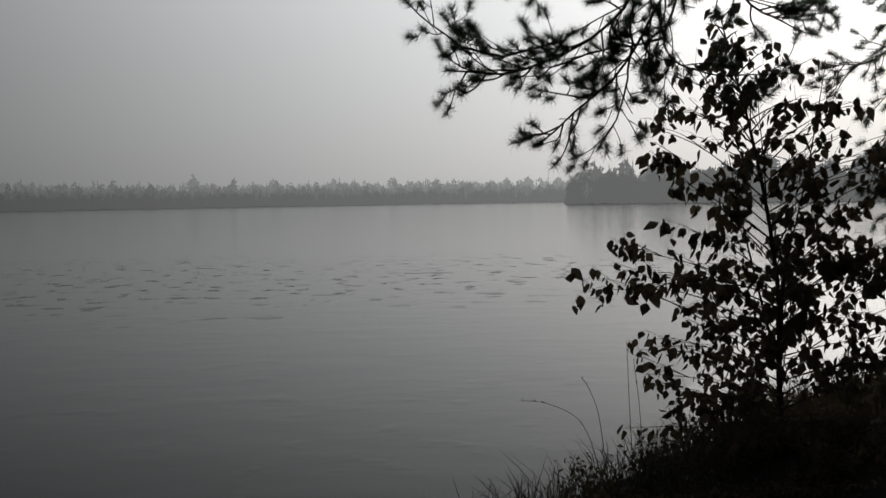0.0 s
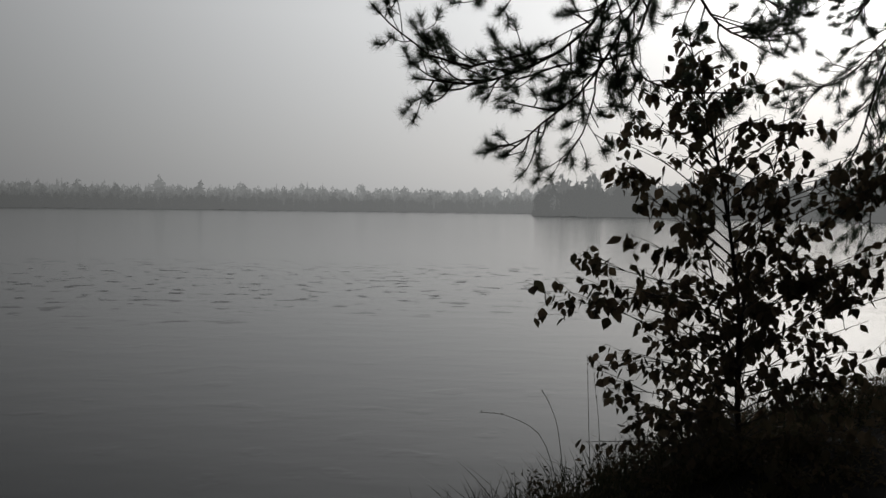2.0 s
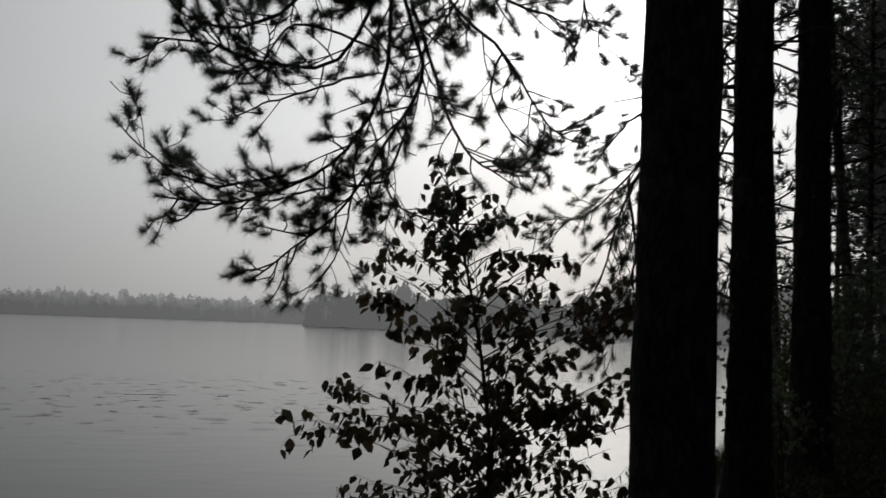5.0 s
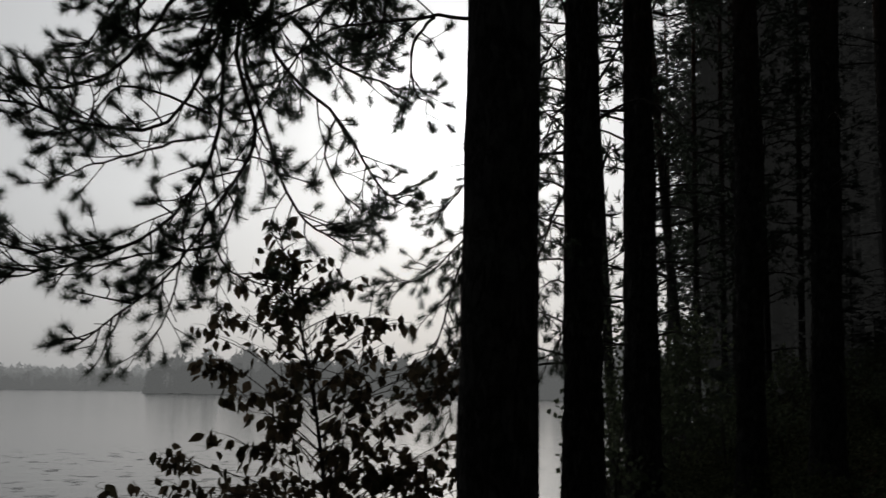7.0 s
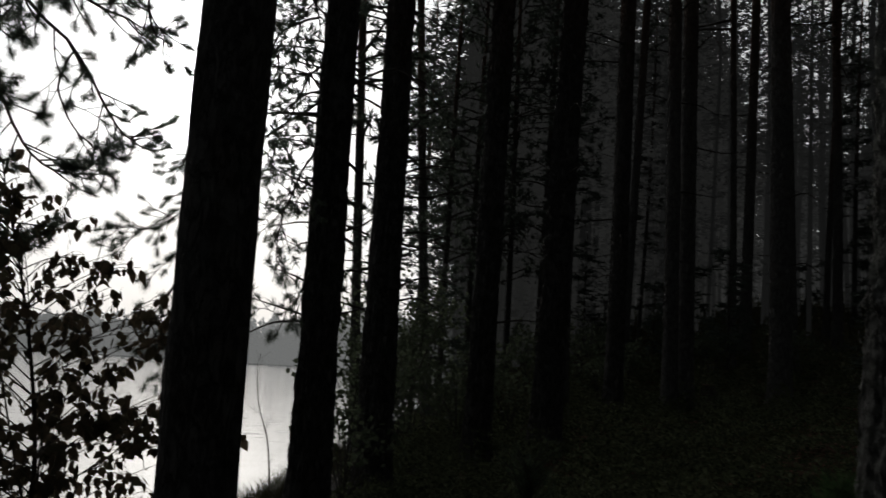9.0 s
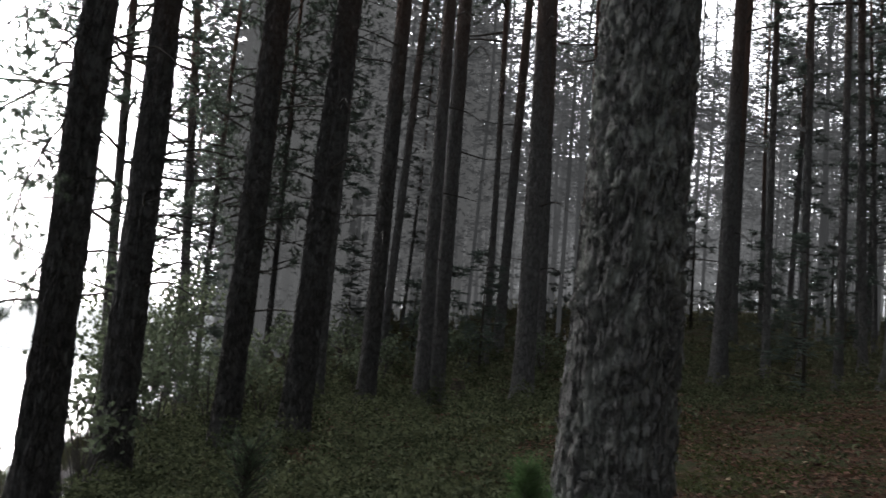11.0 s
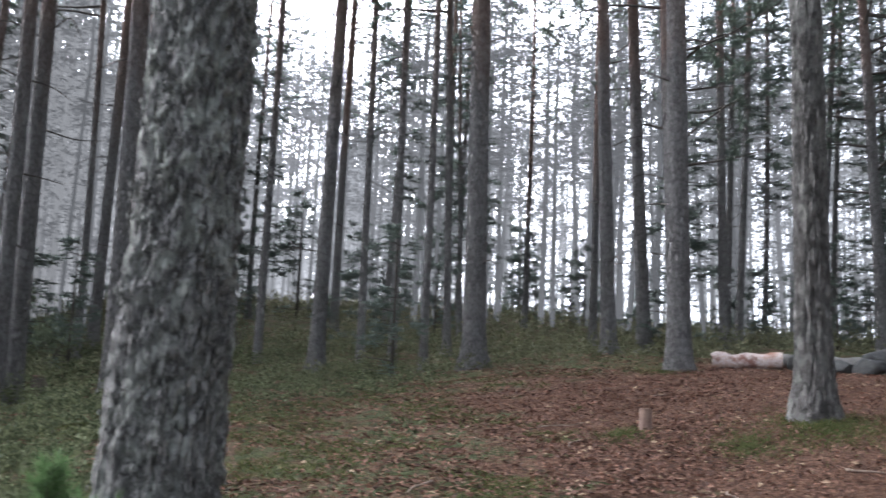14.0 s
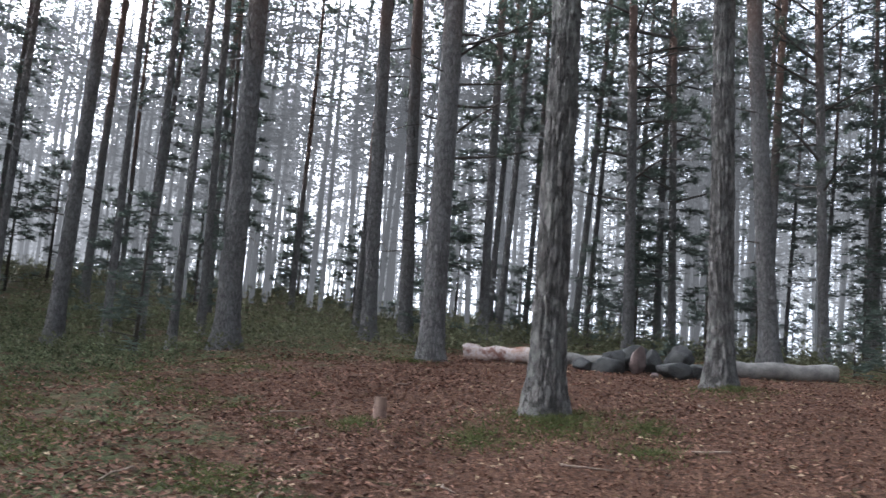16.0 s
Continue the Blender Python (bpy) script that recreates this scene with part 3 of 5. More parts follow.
# the pines that stand nearest: x, y, stem diameter, lean, crown kind
NEAR_PINES = (
    (4.35, 6.78, 0.34, (0.003, -0.002), 0),
    (5.99, 8.33, 0.38, (0.003, -0.002), 1),
    (7.57, 8.60, 0.33, (0.012, -0.009), 2),
    (8.08, 8.04, 0.36, (0.023, -0.021), 3),
    (10.78, 10.58, 0.26, (0.007, -0.006), 0),
    (10.60, 9.34, 0.26, (0.008, -0.008), 1),
    (14.33, 12.53, 0.17, (0.023, -0.025), 2),
    (11.58, 9.15, 0.22, (-0.005, 0.006), 3),
    (12.02, 9.25, 0.26, (0.004, -0.005), 0),
    (12.32, 7.86, 0.3, (-0.005, 0.007), 1),
    (16.20, 10.16, 0.2, (-0.013, 0.020), 2),
    (16.32, 6.63, 0.26, (0.004, -0.010), 3),
    (15.87, 3.67, 0.355, (-0.006, 0.021), 0),
    (18.16, 1.82, 0.26, (-0.004, 0.028), 1),
    (19.73, 1.35, 0.26, (-0.005, 0.039), 2),
    (14.60, 0.39, 0.32, (-0.002, 0.025), 3),
    (17.24, -4.87, 0.3, (0.015, 0.063), 1),
    (18.18, 12.57, 0.24, (0.005, -0.006), 3),
    (19.3, 0.72, 0.3, (-0.004, 0.03), 6),
)
MID_PINES = (
    (11.92, 15.30, 0.2, (-0.057, 0.041), 4),
    (9.11, 13.46, 0.17, (-0.035, 0.023), 5),
    (16.41, 11.59, 0.14, (-0.009, 0.012), 2),
    (16.74, 5.38, 0.14, (-0.004, 0.011), 3),
    (15.95, 4.55, 0.13, (-0.003, 0.011), 0),
    (20.54, -0.10, 0.18, (-0.001, 0.015), 1),
    (17.29, 6.19, 0.14, (-0.007, 0.018), 2),
    (23.41, 6.43, 0.14, (-0.003, 0.011), 3),
    (17.8, 4.71, 0.14, (-0.007, 0.023), 0),
    (20.83, -3.00, 0.22, (0.004, 0.040), 5),
    (20.08, -6.59, 0.2, (0.011, 0.035), 4),
    (23.68, -4.31, 0.18, (0.007, 0.048), 6),
    (16.8, 8.01, 0.15, (-0.003, 0.006), 0),
)
for x, y, dia, lean, crown in NEAR_PINES:
    near = math.hypot(x, y) < 12.3
    # stems beyond 14.2 m take the bark with haze in its colour
    tree = big_pine(x, y, dia, lean, crown, bark=BARK_HAZED if math.hypot(x, y) > 14.2 else None, stem=plated_trunk(dia / 2, 0.03, 0.4, x, 2.2, 84, 170, 6.0, False) if near else None)
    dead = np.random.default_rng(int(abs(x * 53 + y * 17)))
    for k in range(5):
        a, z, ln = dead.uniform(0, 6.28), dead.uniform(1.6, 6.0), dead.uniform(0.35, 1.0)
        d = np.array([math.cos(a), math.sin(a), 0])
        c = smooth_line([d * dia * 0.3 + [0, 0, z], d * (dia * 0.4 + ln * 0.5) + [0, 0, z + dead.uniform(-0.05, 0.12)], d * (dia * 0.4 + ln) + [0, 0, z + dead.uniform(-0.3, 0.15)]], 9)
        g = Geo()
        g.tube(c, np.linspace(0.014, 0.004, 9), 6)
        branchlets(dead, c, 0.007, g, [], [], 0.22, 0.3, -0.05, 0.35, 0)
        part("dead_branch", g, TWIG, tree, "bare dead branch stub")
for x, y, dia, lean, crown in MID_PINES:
    big_pine(x, y, dia, lean, crown, 18, 12, 26, bark=BARK_HAZED)
YOUNG_PINES = ((6.4, 10.2, 11, 4), (7.6, 10.7, 12, 5), (12.4, 15.6, 12, 4), (14.2, 17.0, 13, 5), (12.7, 14.5, 13, 5), (13.7, 15.1, 12, 6), (15.6, 16.2, 13, 4), (15.3, 17.9, 16, 4))
for x, y, h, k in YOUNG_PINES:
    big_pine(x, y, 0.011 * h, (0.02, 0.01), k, h, 10, 20, 0.05, "young pine with needled boughs low on its stem", turn=k)
# clearing pine with a spreading foot
big_pine(9.95, -1.07, 0.33, (0.0, 0.010), 3, 19, label="mature pine with flaky pale grey bark at the clearing", bark=BARK_FLAKY, stem=plated_trunk(0.165, 0.03, 0.55, 3.0, 2.4, 120, 260, 4.5, False))
big_pine(12.12, -3.05, 0.3, (0.006, 0.030), 0, 20, label="grey-barked pine with a mossy foot beside the stones", bark=BARK_FLAKY_TALL, stem=plated_trunk(0.15, 0.028, 0.5, 8.0, 2.6, 100, 220, 6.0, False))
# the dark pine on the bank
BANK_PINE = big_pine(1.73, 3.09, 0.268, (0.005, -0.003), 0, 20, 40, 200, 0.09, "dark pine on the bank with limbs drooping over the lake")

# the lichened pine beside the path
LX, LY = 4.44, 2.01
lichen_pine = thing("pine_tree", (LX, LY, height(LX, LY)), LABELS["lichen"], "tree", "pines of the lakeside wood")
lichen_pine.rotation_euler = (0.02, 0.012, 0)


part("trunk", plated_trunk(0.268, 0.028, 0.4, 0.0, 1.0, 180, 330, 4.0), BARK_LICHEN, lichen_pine)
rng = np.random.default_rng(77)
g = Geo()
for k in range(200):
    z, a = rng.uniform(0.2, 3.8), rng.uniform(0, 2 * math.pi)
    r = 0.268 * (1 - 0.028 * z) * (1 + 0.4 * math.exp(-z / 0.25) + 0.08 * math.exp(-z / 1.2)) + rng.uniform(-0.006, 0.008)
    out, tan = np.array([math.cos(a), math.sin(a), 0]), np.array([-math.sin(a), math.cos(a), 0])
    s, h = rng.uniform(0.01, 0.024), rng.uniform(0.012, 0.032)
    c = out * r + [0, 0, z]
    lift = rng.uniform(0.002, 0.011)
    up = np.array([0, 0, 1.0])
    g.add([c - tan * s - up * h * 0.5, c + tan * s * rng.uniform(0.6, 1) - up * h * 0.6 + out * lift * 0.5, c + tan * s * 0.8 + up * h * 0.5 + out * lift, c - tan * s * 0.7 + up * h * 0.6 + out * lift * 0.6, c + out * (lift * 0.5 + 0.008)],
          [(0, 1, 4), (1, 2, 4), (2, 3, 4), (3, 0, 4)])
tagged(part("loose_bark", g, BARK_LICHEN, lichen_pine, "loose curling grey bark scales and lichen", False), kind="stuff")
for name, me in zip(("crown_wood", "crown_needles"), PINE_CROWNS[2]):
    tagged(part(name, me, None, lichen_pine), kind="stuff")

# limbs of the bank pine that hang over the water
BOUGHS = (
    ((1.21, 5.39, 3.69), (1.14, 5.09, 2.94), (1.01, 4.92, 2.57), (0.85, 4.74, 2.36), (0.61, 4.67, 2.20), (0.35, 4.59, 2.10), (0.04, 4.49, 2.11)),
    ((0.61, 4.67, 2.20), (0.35, 4.49, 2.14), (0.10, 4.39, 2.20), (-0.11, 4.38, 2.40)),
    ((1.26, 5.48, 3.57), (1.31, 5.16, 2.97), (1.23, 4.97, 2.66), (1.05, 4.81, 2.36), (0.87, 4.64, 2.08), (0.66, 4.56, 1.88), (0.43, 4.48, 1.69)),
    ((1.35, 5.56, 3.61), (1.41, 5.34, 3.06), (1.55, 5.20, 2.58), (1.73, 5.15, 2.40), (1.93, 5.08, 2.39)),
    ((1.24, 5.38, 3.72), (0.92, 5.13, 2.90), (0.50, 4.88, 2.79), (0.27, 4.69, 2.80), (-0.05, 4.59, 2.77)),
    ((1.45, 5.44, 3.57), (1.83, 5.33, 3.07), (2.05, 5.25, 2.69), (2.16, 5.21, 2.60)),
)
UPPER_BOUGHS = (
    ((1.03, 5.01, 2.59), (0.98, 4.92, 2.31), (0.98, 4.82, 2.11), (0.90, 4.73, 1.91), (0.79, 4.65, 1.71)),
    ((1.27, 5.17, 2.58), (1.17, 5.09, 2.27), (1.32, 5.06, 2.10), (1.68, 4.95, 2.08)),
    ((0.92, 5.34, 3.63), (0.61, 5.07, 3.11), (0.33, 4.89, 2.91), (0.12, 4.69, 2.86)),
    ((1.60, 5.50, 3.68), (1.91, 5.41, 3.36), (2.21, 5.29, 3.23)),
    ((1.83, 5.33, 3.07), (1.75, 5.25, 2.82), (1.87, 5.21, 2.61), (2.10, 5.12, 2.52)),
    ((1.04, 5.11, 2.82), (0.76, 4.95, 2.67), (0.50, 4.78, 2.52), (0.34, 4.69, 2.40)),
    ((1.09, 5.10, 2.94), (0.66, 4.97, 2.97), (0.45, 4.88, 2.70), (0.31, 4.79, 2.64)),
    ((1.17, 5.09, 2.27), (0.89, 4.94, 2.20), (0.64, 4.87, 2.12), (0.47, 4.78, 2.02)),
    ((1.78, 3.40, 2.99), (1.59, 3.48, 2.98), (1.51, 3.94, 3.10), (1.42, 4.28, 3.10), (1.30, 4.62, 3.03)),
    ((1.63, 3.47, 2.98), (1.63, 3.68, 2.90), (1.68, 3.77, 2.76), (1.77, 3.84, 2.73)),
    ((1.80, 3.39, 3.83), (1.64, 3.89, 3.88), (1.32, 4.62, 3.83), (1.08, 5.08, 3.55)),
    ((1.80, 3.39, 3.66), (1.52, 4.15, 3.71), (1.24, 4.94, 3.71), (1.20, 5.26, 3.45)),
)


def shoots(rng, line, r0, geo, tips, ways, step, length, start, depth, rise):
    """Side shoots that leave a limb at a narrow angle and turn up towards their ends."""
    n = max(2, int(np.linalg.norm(np.diff(line, axis=0), axis=1).sum() * (1 - start) / step))
    last = len(line) - 1
    for k in range(n):
        f = start + (0.97 - start) * (k + rng.uniform(0.15, 0.85)) / n
        i = min(int(f * last), last - 1)
        p = line[i] + (line[i + 1] - line[i]) * (f * last - i)
        d = line[i + 1] - line[i]
        d = d / (np.linalg.norm(d) + 1e-9)
        side = np.cross(d, unit(rng, 1)[0])
        side /= np.linalg.norm(side) + 1e-9
        w = d * 0.75 + side * rng.uniform(0.45, 0.95)
        w /= np.linalg.norm(w)
        ln = length * rng.uniform(0.5, 1.15) * (1.1 - 0.65 * f)
        mid = p + w * ln * 0.5 + rng.normal(0, 0.085 * ln, 3)
        end = mid + w * ln * 0.42 + np.array([0, 0, rise * ln]) + d * 0.12 * ln
        c = smooth_line([p, mid, end], 7)
        geo.tube(c, np.linspace(r0, max(0.45 * r0, 0.0022), 7), 4, False)
        if depth:
            shoots(rng, c, max(0.6 * r0, 0.0026), geo, tips, ways, step * 0.75, length * 0.5, 0.25, depth - 1, rise)
        tips.append(end)
        ways.append((c[-1] - c[-3]) / (np.linalg.norm(c[-1] - c[-3]) + 1e-9))


def hanging_limb(tree, line, rng, thick, step, length, rise, count, needle, start, label):
    """One limb with its twigs, as a part of its tree, and its needle tufts as a part of the limb."""
    wood, leaf, tips, ways = Geo(), Geo(), [], []
    c = smooth_line(line, 18)
    drift = np.cumsum(rng.normal(0, 0.006, c.shape), 0)
    c += drift - drift[0]
    wood.tube(c, np.linspace(thick, max(thick * 0.3, 0.003), 18), 6, True)
    shoots(rng, c, max(thick * 0.45, 0.003), wood, tips, ways, step, length, start, 1, rise)
    tips.append(c[-1])
    ways.append((c[-1] - c[-2]) / np.linalg.norm(c[-1] - c[-2]))
    t, w = np.array(tips), np.array(ways)
    keep = rng.random(len(t)) < 0.93
    keep[-1] = True
    t, w = t[keep], w[keep]
    for k in range(5):
        leaf.tris(needle_tufts(rng, t - w * 0.011 * k, w * 0.62 + np.array([0, 0, 0.3]), count // 5, needle * (1 - 0.05 * k), 0.0017, 0.9))
    back = Matrix.Translation(-tree.location)
    me = wood.mesh("hanging_limb", TWIG)
    me.transform(back)
    ob = part("hanging_limb", me, None, tree, label)
    me = leaf.mesh("needle_foliage", NEEDLES, False)
    me.transform(back)
    tagged(part("needle_foliage", me, None, ob), kind="stuff")


hang = np.random.default_rng(8)
BOUGHS = tuple(((p[0][0] + 0.15 + 0.25 * hang.random(), p[0][1] - 0.5 * hang.random(), p[0][2] + 0.9),) + p if p[0][2] > 3.5 else p for p in BOUGHS)
for k in range(14):
    f = k / 17
    a = (2.3 - 1.2 * f + hang.normal(0, 0.15), 4.6 + hang.normal(0, 0.3), 4.6 + hang.normal(0, 0.2))
    b = (1.6 - 1.1 * f + hang.normal(0, 0.2), 4.9 + hang.normal(0, 0.3), 3.9 + hang.normal(0, 0.2))
    c = (1.4 - 1.2 * f + hang.normal(0, 0.2), 5.0 + hang.normal(0, 0.3), 3.25 + hang.normal(0, 0.25))
    BOUGHS += ((a, b, c),)
for k in range(10):
    z, f = 3.75 + 0.1 * k + hang.normal(0, 0.05), hang.random()
    BOUGHS += (((1.74, 3.3, z), (1.85 - 0.35 * f, 4.1 + hang.normal(0, 0.1), z + 0.12), (2.15 - 1.0 * f, 4.9 + hang.normal(0, 0.15), z - 0.1 + hang.normal(0, 0.12)), (2.3 - 1.25 * f, 5.3, z - 0.4 + hang.normal(0, 0.12))),)
for line in BOUGHS + UPPER_BOUGHS:
    hanging_limb(BANK_PINE, line, hang, 0.0135 if line[0][2] > 3.4 else 0.0075, 0.084, 0.36, 0.1, 200, 0.062, 0.16, "drooping limb with twiggy side shoots")

# a second pine's low limb, hanging between the trunks and the lake
SECOND_BOUGHS = (
    ((4.04, 6.50, 3.47), (3.52, 6.44, 3.06), (3.13, 6.41, 2.65), (2.78, 6.35, 2.36), (2.49, 6.35, 2.32)),
    ((3.30, 6.44, 2.79), (3.03, 6.35, 2.31), (2.89, 6.30, 1.91), (2.68, 6.28, 1.61)),
    ((3.14, 6.41, 2.61), (3.14, 6.30, 2.08), (3.00, 6.25, 1.72), (2.97, 6.27, 1.39)),
    ((3.37, 6.52, 3.18), (3.15, 6.51, 2.99), (2.94, 6.50, 2.73)),
    ((4.00, 6.52, 4.15), (3.68, 6.47, 3.95), (3.45, 6.48, 3.61), (3.22, 6.48, 3.33)),
    ((4.04, 6.50, 3.12), (3.89, 6.47, 2.80), (3.82, 6.51, 2.50), (3.80, 6.52, 2.12)),
    ((4.04, 6.50, 3.78), (3.88, 6.48, 3.53), (3.75, 6.43, 3.21)),
    ((4.05, 6.49, 2.13), (3.93, 6.45, 1.91), (3.82, 6.51, 1.79)),
    ((4.04, 6.49, 4.33), (3.88, 6.47, 4.20), (3.75, 6.43, 3.90)),
)
SECOND = [o for o in scene.objects if o.name.startswith("pine_tree") and abs(o.location.x - NEAR_PINES[0][0]) < 0.01][0]
for line in SECOND_BOUGHS:
    hanging_limb(SECOND, line, hang, 0.011, 0.066, 0.42, -0.03, 190, 0.06, 0.12, "low limb hanging with dense needle tufts")

# thin conifers and the rest of the wood
rng = np.random.default_rng(21)
taken = [(p[0], p[1]) for p in NEAR_PINES + MID_PINES] + [(9.95, -1.07), (12.12, -3.05), (1.73, 3.09), (LX, LY)] + [p[:2] for p in YOUNG_PINES]


def free(x, y, gap):
    return inland(x, y) > 1.0 and all((x - a) ** 2 + (y - b) ** 2 > gap * gap for a, b in taken)


count = 0
while count < 24:
    az, r = rng.uniform(36, 128), 19 + 9 * rng.random() ** 0.8
    if az > 82 and r < 23 or az < 90 and rng.random() < 0.72:
        continue
    x, y = r * math.sin(radians(az)), r * math.cos(radians(az))
    if not free(x, y, 1.1):
        continue
    taken.append((x, y))
    slender_tree(int(rng.integers(4)), x, y, rng.uniform(0.75, 1.25), rng.uniform(0, 6.28))
    count += 1
count = 0
while count < 5:
    az, r = rng.uniform(94, 114), rng.uniform(21, 29)
    x, y = r * math.sin(radians(az)), r * math.cos(radians(az))
    if not free(x, y, 0.9):
        continue
    taken.append((x, y))
    slender_tree(count, x, y, rng.uniform(0.9, 1.3), rng.uniform(0, 6.28), 1.15)
    count += 1
PINE_TRUNKS = [trunk_geo(0.25, 19.5 + k % 2, 301 + k, 10, 20, 0.05, 0.1).mesh("trunk", BARK_HAZED) for k in range(4)]
count = 0
while count < 10:
    az, r = rng.uniform(59, 125), rng.uniform(20, 29)
    x, y = r * math.sin(radians(az)), r * math.cos(radians(az))
    if not free(x, y, 1.5):
        continue
    taken.append((x, y))
    ob = thing("pine_tree", (x, y, height(x, y)), LABELS["pine"], "tree", "pines of the lakeside wood")
    s = rng.uniform(0.55, 1.0)
    ob.scale = (s, s, s)
    ob.rotation_euler = (rng.normal(0, 0.015), rng.normal(0, 0.015), rng.uniform(0, 6.28))
    k = count % 4
    part("trunk", PINE_TRUNKS[k], None, ob)
    tagged(part("crown_wood", PINE_CROWNS[k][0], None, ob), kind="stuff")
    tagged(part("crown_needles", PINE_CROWNS[k][1], None, ob), kind="stuff")
    count += 1
# unseen pines added behind the path, to block light and shade it
count = 0
while count < 34:
    az, r = (rng.uniform(114, 165), rng.uniform(5.5, 16)) if count < 10 else (rng.uniform(120, 300), rng.uniform(5, 30))
    x, y = r * math.sin(radians(az)), r * math.cos(radians(az))
    if not free(x, y, 2.2):
        continue
    taken.append((x, y))
    ob = thing("pine_tree", (x, y, height(x, y)), LABELS["pine"], "tree", "pines of the lakeside wood")
    ob.rotation_euler = (0, 0, rng.uniform(0, 6.28))
    k = count % 4
    part("trunk", PINE_TRUNKS[k], None, ob)
    tagged(part("crown_wood", PINE_CROWNS[k][0], None, ob), kind="stuff")
    tagged(part("crown_needles", PINE_CROWNS[k][1], None, ob), kind="stuff")
    count += 1


def deep_woods(name, r0, r1, count, material, label, seed, az0=34, az1=135, tall=(12, 17.5), clump=(0.3, 0.055), thin=0.72, per=4, many=18):
    """The wood's far end: joined stems and boughs."""
    rng = np.random.default_rng(seed)
    gg = Geo()
    tri = []
    done = 0
    while done < count:
        az, r = rng.uniform(az0, az1), rng.uniform(r0, r1)
        x, y = r * math.sin(radians(az)), r * math.cos(radians(az))
        if inland(x, y) < 2 or rng.random() < thin * min(max((az - 62) / 14, 0), 1):
            continue
        done += 1
        z, h, d = height(x, y, False), rng.uniform(*tall), rng.uniform(0.1, 0.2)
        gg.tube([(x, y, z - 0.3), (x + rng.normal(0, 0.15), y + rng.normal(0, 0.15), z + h * 0.5), (x, y, z + h)], (d / 2, d * 0.4, 0.02), 5, False)
        low = 0.12 if rng.random() < 0.45 else 0.38
        # boughs end in flat clumps of needles
        m, each = many, 18
        f = np.repeat(rng.uniform(low, 1, m), each)
        a = np.repeat(rng.uniform(0, 6.28, m), each)
        n = m * each
        reach = (1.9 * (1.1 - f) / (1.1 - low) * np.repeat(rng.uniform(0.3, 1.1, m), each) + 0.2)
        p = np.stack([x + np.cos(a) * reach, y + np.sin(a) * reach, z + f * h], 1) + rng.normal(0, 1, (n, 3)) * [0.38, 0.38, 0.13]
        w = np.stack([np.cos(a), np.sin(a), rng.normal(-0.05, 0.16, n)], 1)
        tri.append(needle_tufts(rng, p, w, per, clump[0], clump[1], 0.75, 0.0, 0.45))
    ob = tagged(new(name, gg.mesh(name, material)), label, "woods", kind="stuff")
    lg = Geo()
    lg.tris(np.concatenate(tri))
    tagged(part("foliage", lg, material, ob, "", False), kind="stuff")
    return ob


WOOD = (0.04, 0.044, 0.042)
# emission colour that stands in for haze over the deep wood
HAZE_GLOW = (0.0101, 0.0103, 0.01015)
deep_woods("deep_woods", 25, 40, 190, far_haze_material("wood_thin_haze_glow", WOOD, HAZE_GLOW), "misty depth of the pine wood", 41, tall=(9, 15), clump=(0.26, 0.042), thin=0.28, many=30)
deep_woods("deep_woods", 40, 60, 210, far_haze_material("wood_haze_glow", WOOD, HAZE_GLOW), "pale mist-veiled depth of the pine wood", 42, tall=(9, 15), clump=(0.32, 0.06), thin=0.25, many=26)
deep_woods("deep_woods", 60, 90, 320, far_haze_material("wood_thick_haze_glow", WOOD, HAZE_GLOW, 56.0), "mist-drowned far end of the pine wood", 43, tall=(9, 15), clump=(0.42, 0.09), thin=0.75, per=3)
deep_woods("deep_woods", 90, 130, 420, far_haze_material("wood_dense_haze_glow", WOOD, HAZE_GLOW, 60.0), "last stems of the pine wood dissolving in mist", 45, tall=(9, 15), clump=(0.55, 0.15), thin=0.93, per=2)
deep_woods("deep_woods", 30, 60, 230, far_haze_material("lakeside_wood_haze_glow", WOOD, (0.015, 0.0152, 0.0147), 46.0), "misty lakeside end of the pine wood", 44, 36.8, 54, tall=(7, 12.5))
deep_woods("deep_woods", 23, 44, 170, far_haze_material("bank_wood_haze_glow", WOOD, (0.021, 0.0213, 0.0206), 42.0), "dense pines above the lake bank in thin mist", 46, 37.2, 46, tall=(9, 15), clump=(0.25, 0.038), per=6)
far_row("far_woods", 35, 48, None, 15, 260, far_haze_material("near_headland_haze_glow", (0.03, 0.034, 0.032), (0.03, 0.0315, 0.031), 120.0), "misty trees where the lake shore curves away", 6)

# ---------------------------------------------------------------- birch sapling on the bank


def leaf_mesh(length, width, curl):
    """A pointed ovate leaf, folded along its midrib, with a short stalk; it hangs along -z."""
    gg = Geo()
    prof = ((0.0, 0.02), (0.12, 0.55), (0.35, 1.0), (0.62, 0.72), (0.85, 0.28), (1.0, 0.0))
    rows_ = []
    for f, w in prof:
        z = -length * f - 0.012
        y = curl * length * f * f
        rows_.append(len(gg.v))
        gg.v += [(-width / 2 * w, y + width * 0.18 * w, z), (0, y, z), (width / 2 * w, y + width * 0.18 * w, z)]
    for a, b in zip(rows_, rows_[1:]):
        gg.f += [(a, a + 1, b + 1, b), (a + 1, a + 2, b + 2, b + 1)]
    gg.add([(-0.0008, 0, 0), (0.0008, 0, 0), (0, 0, -0.014)], [(0, 1, 2)])
    return gg


LEAVES = [leaf_mesh(l, w, c).mesh("leaf", SAPLEAF) for l, w, c in ((0.07, 0.05, 0.25), (0.062, 0.042, -0.2), (0.078, 0.052, 0.4), (0.055, 0.04, 0.1))]
SX, SY = 1.97, 5.62
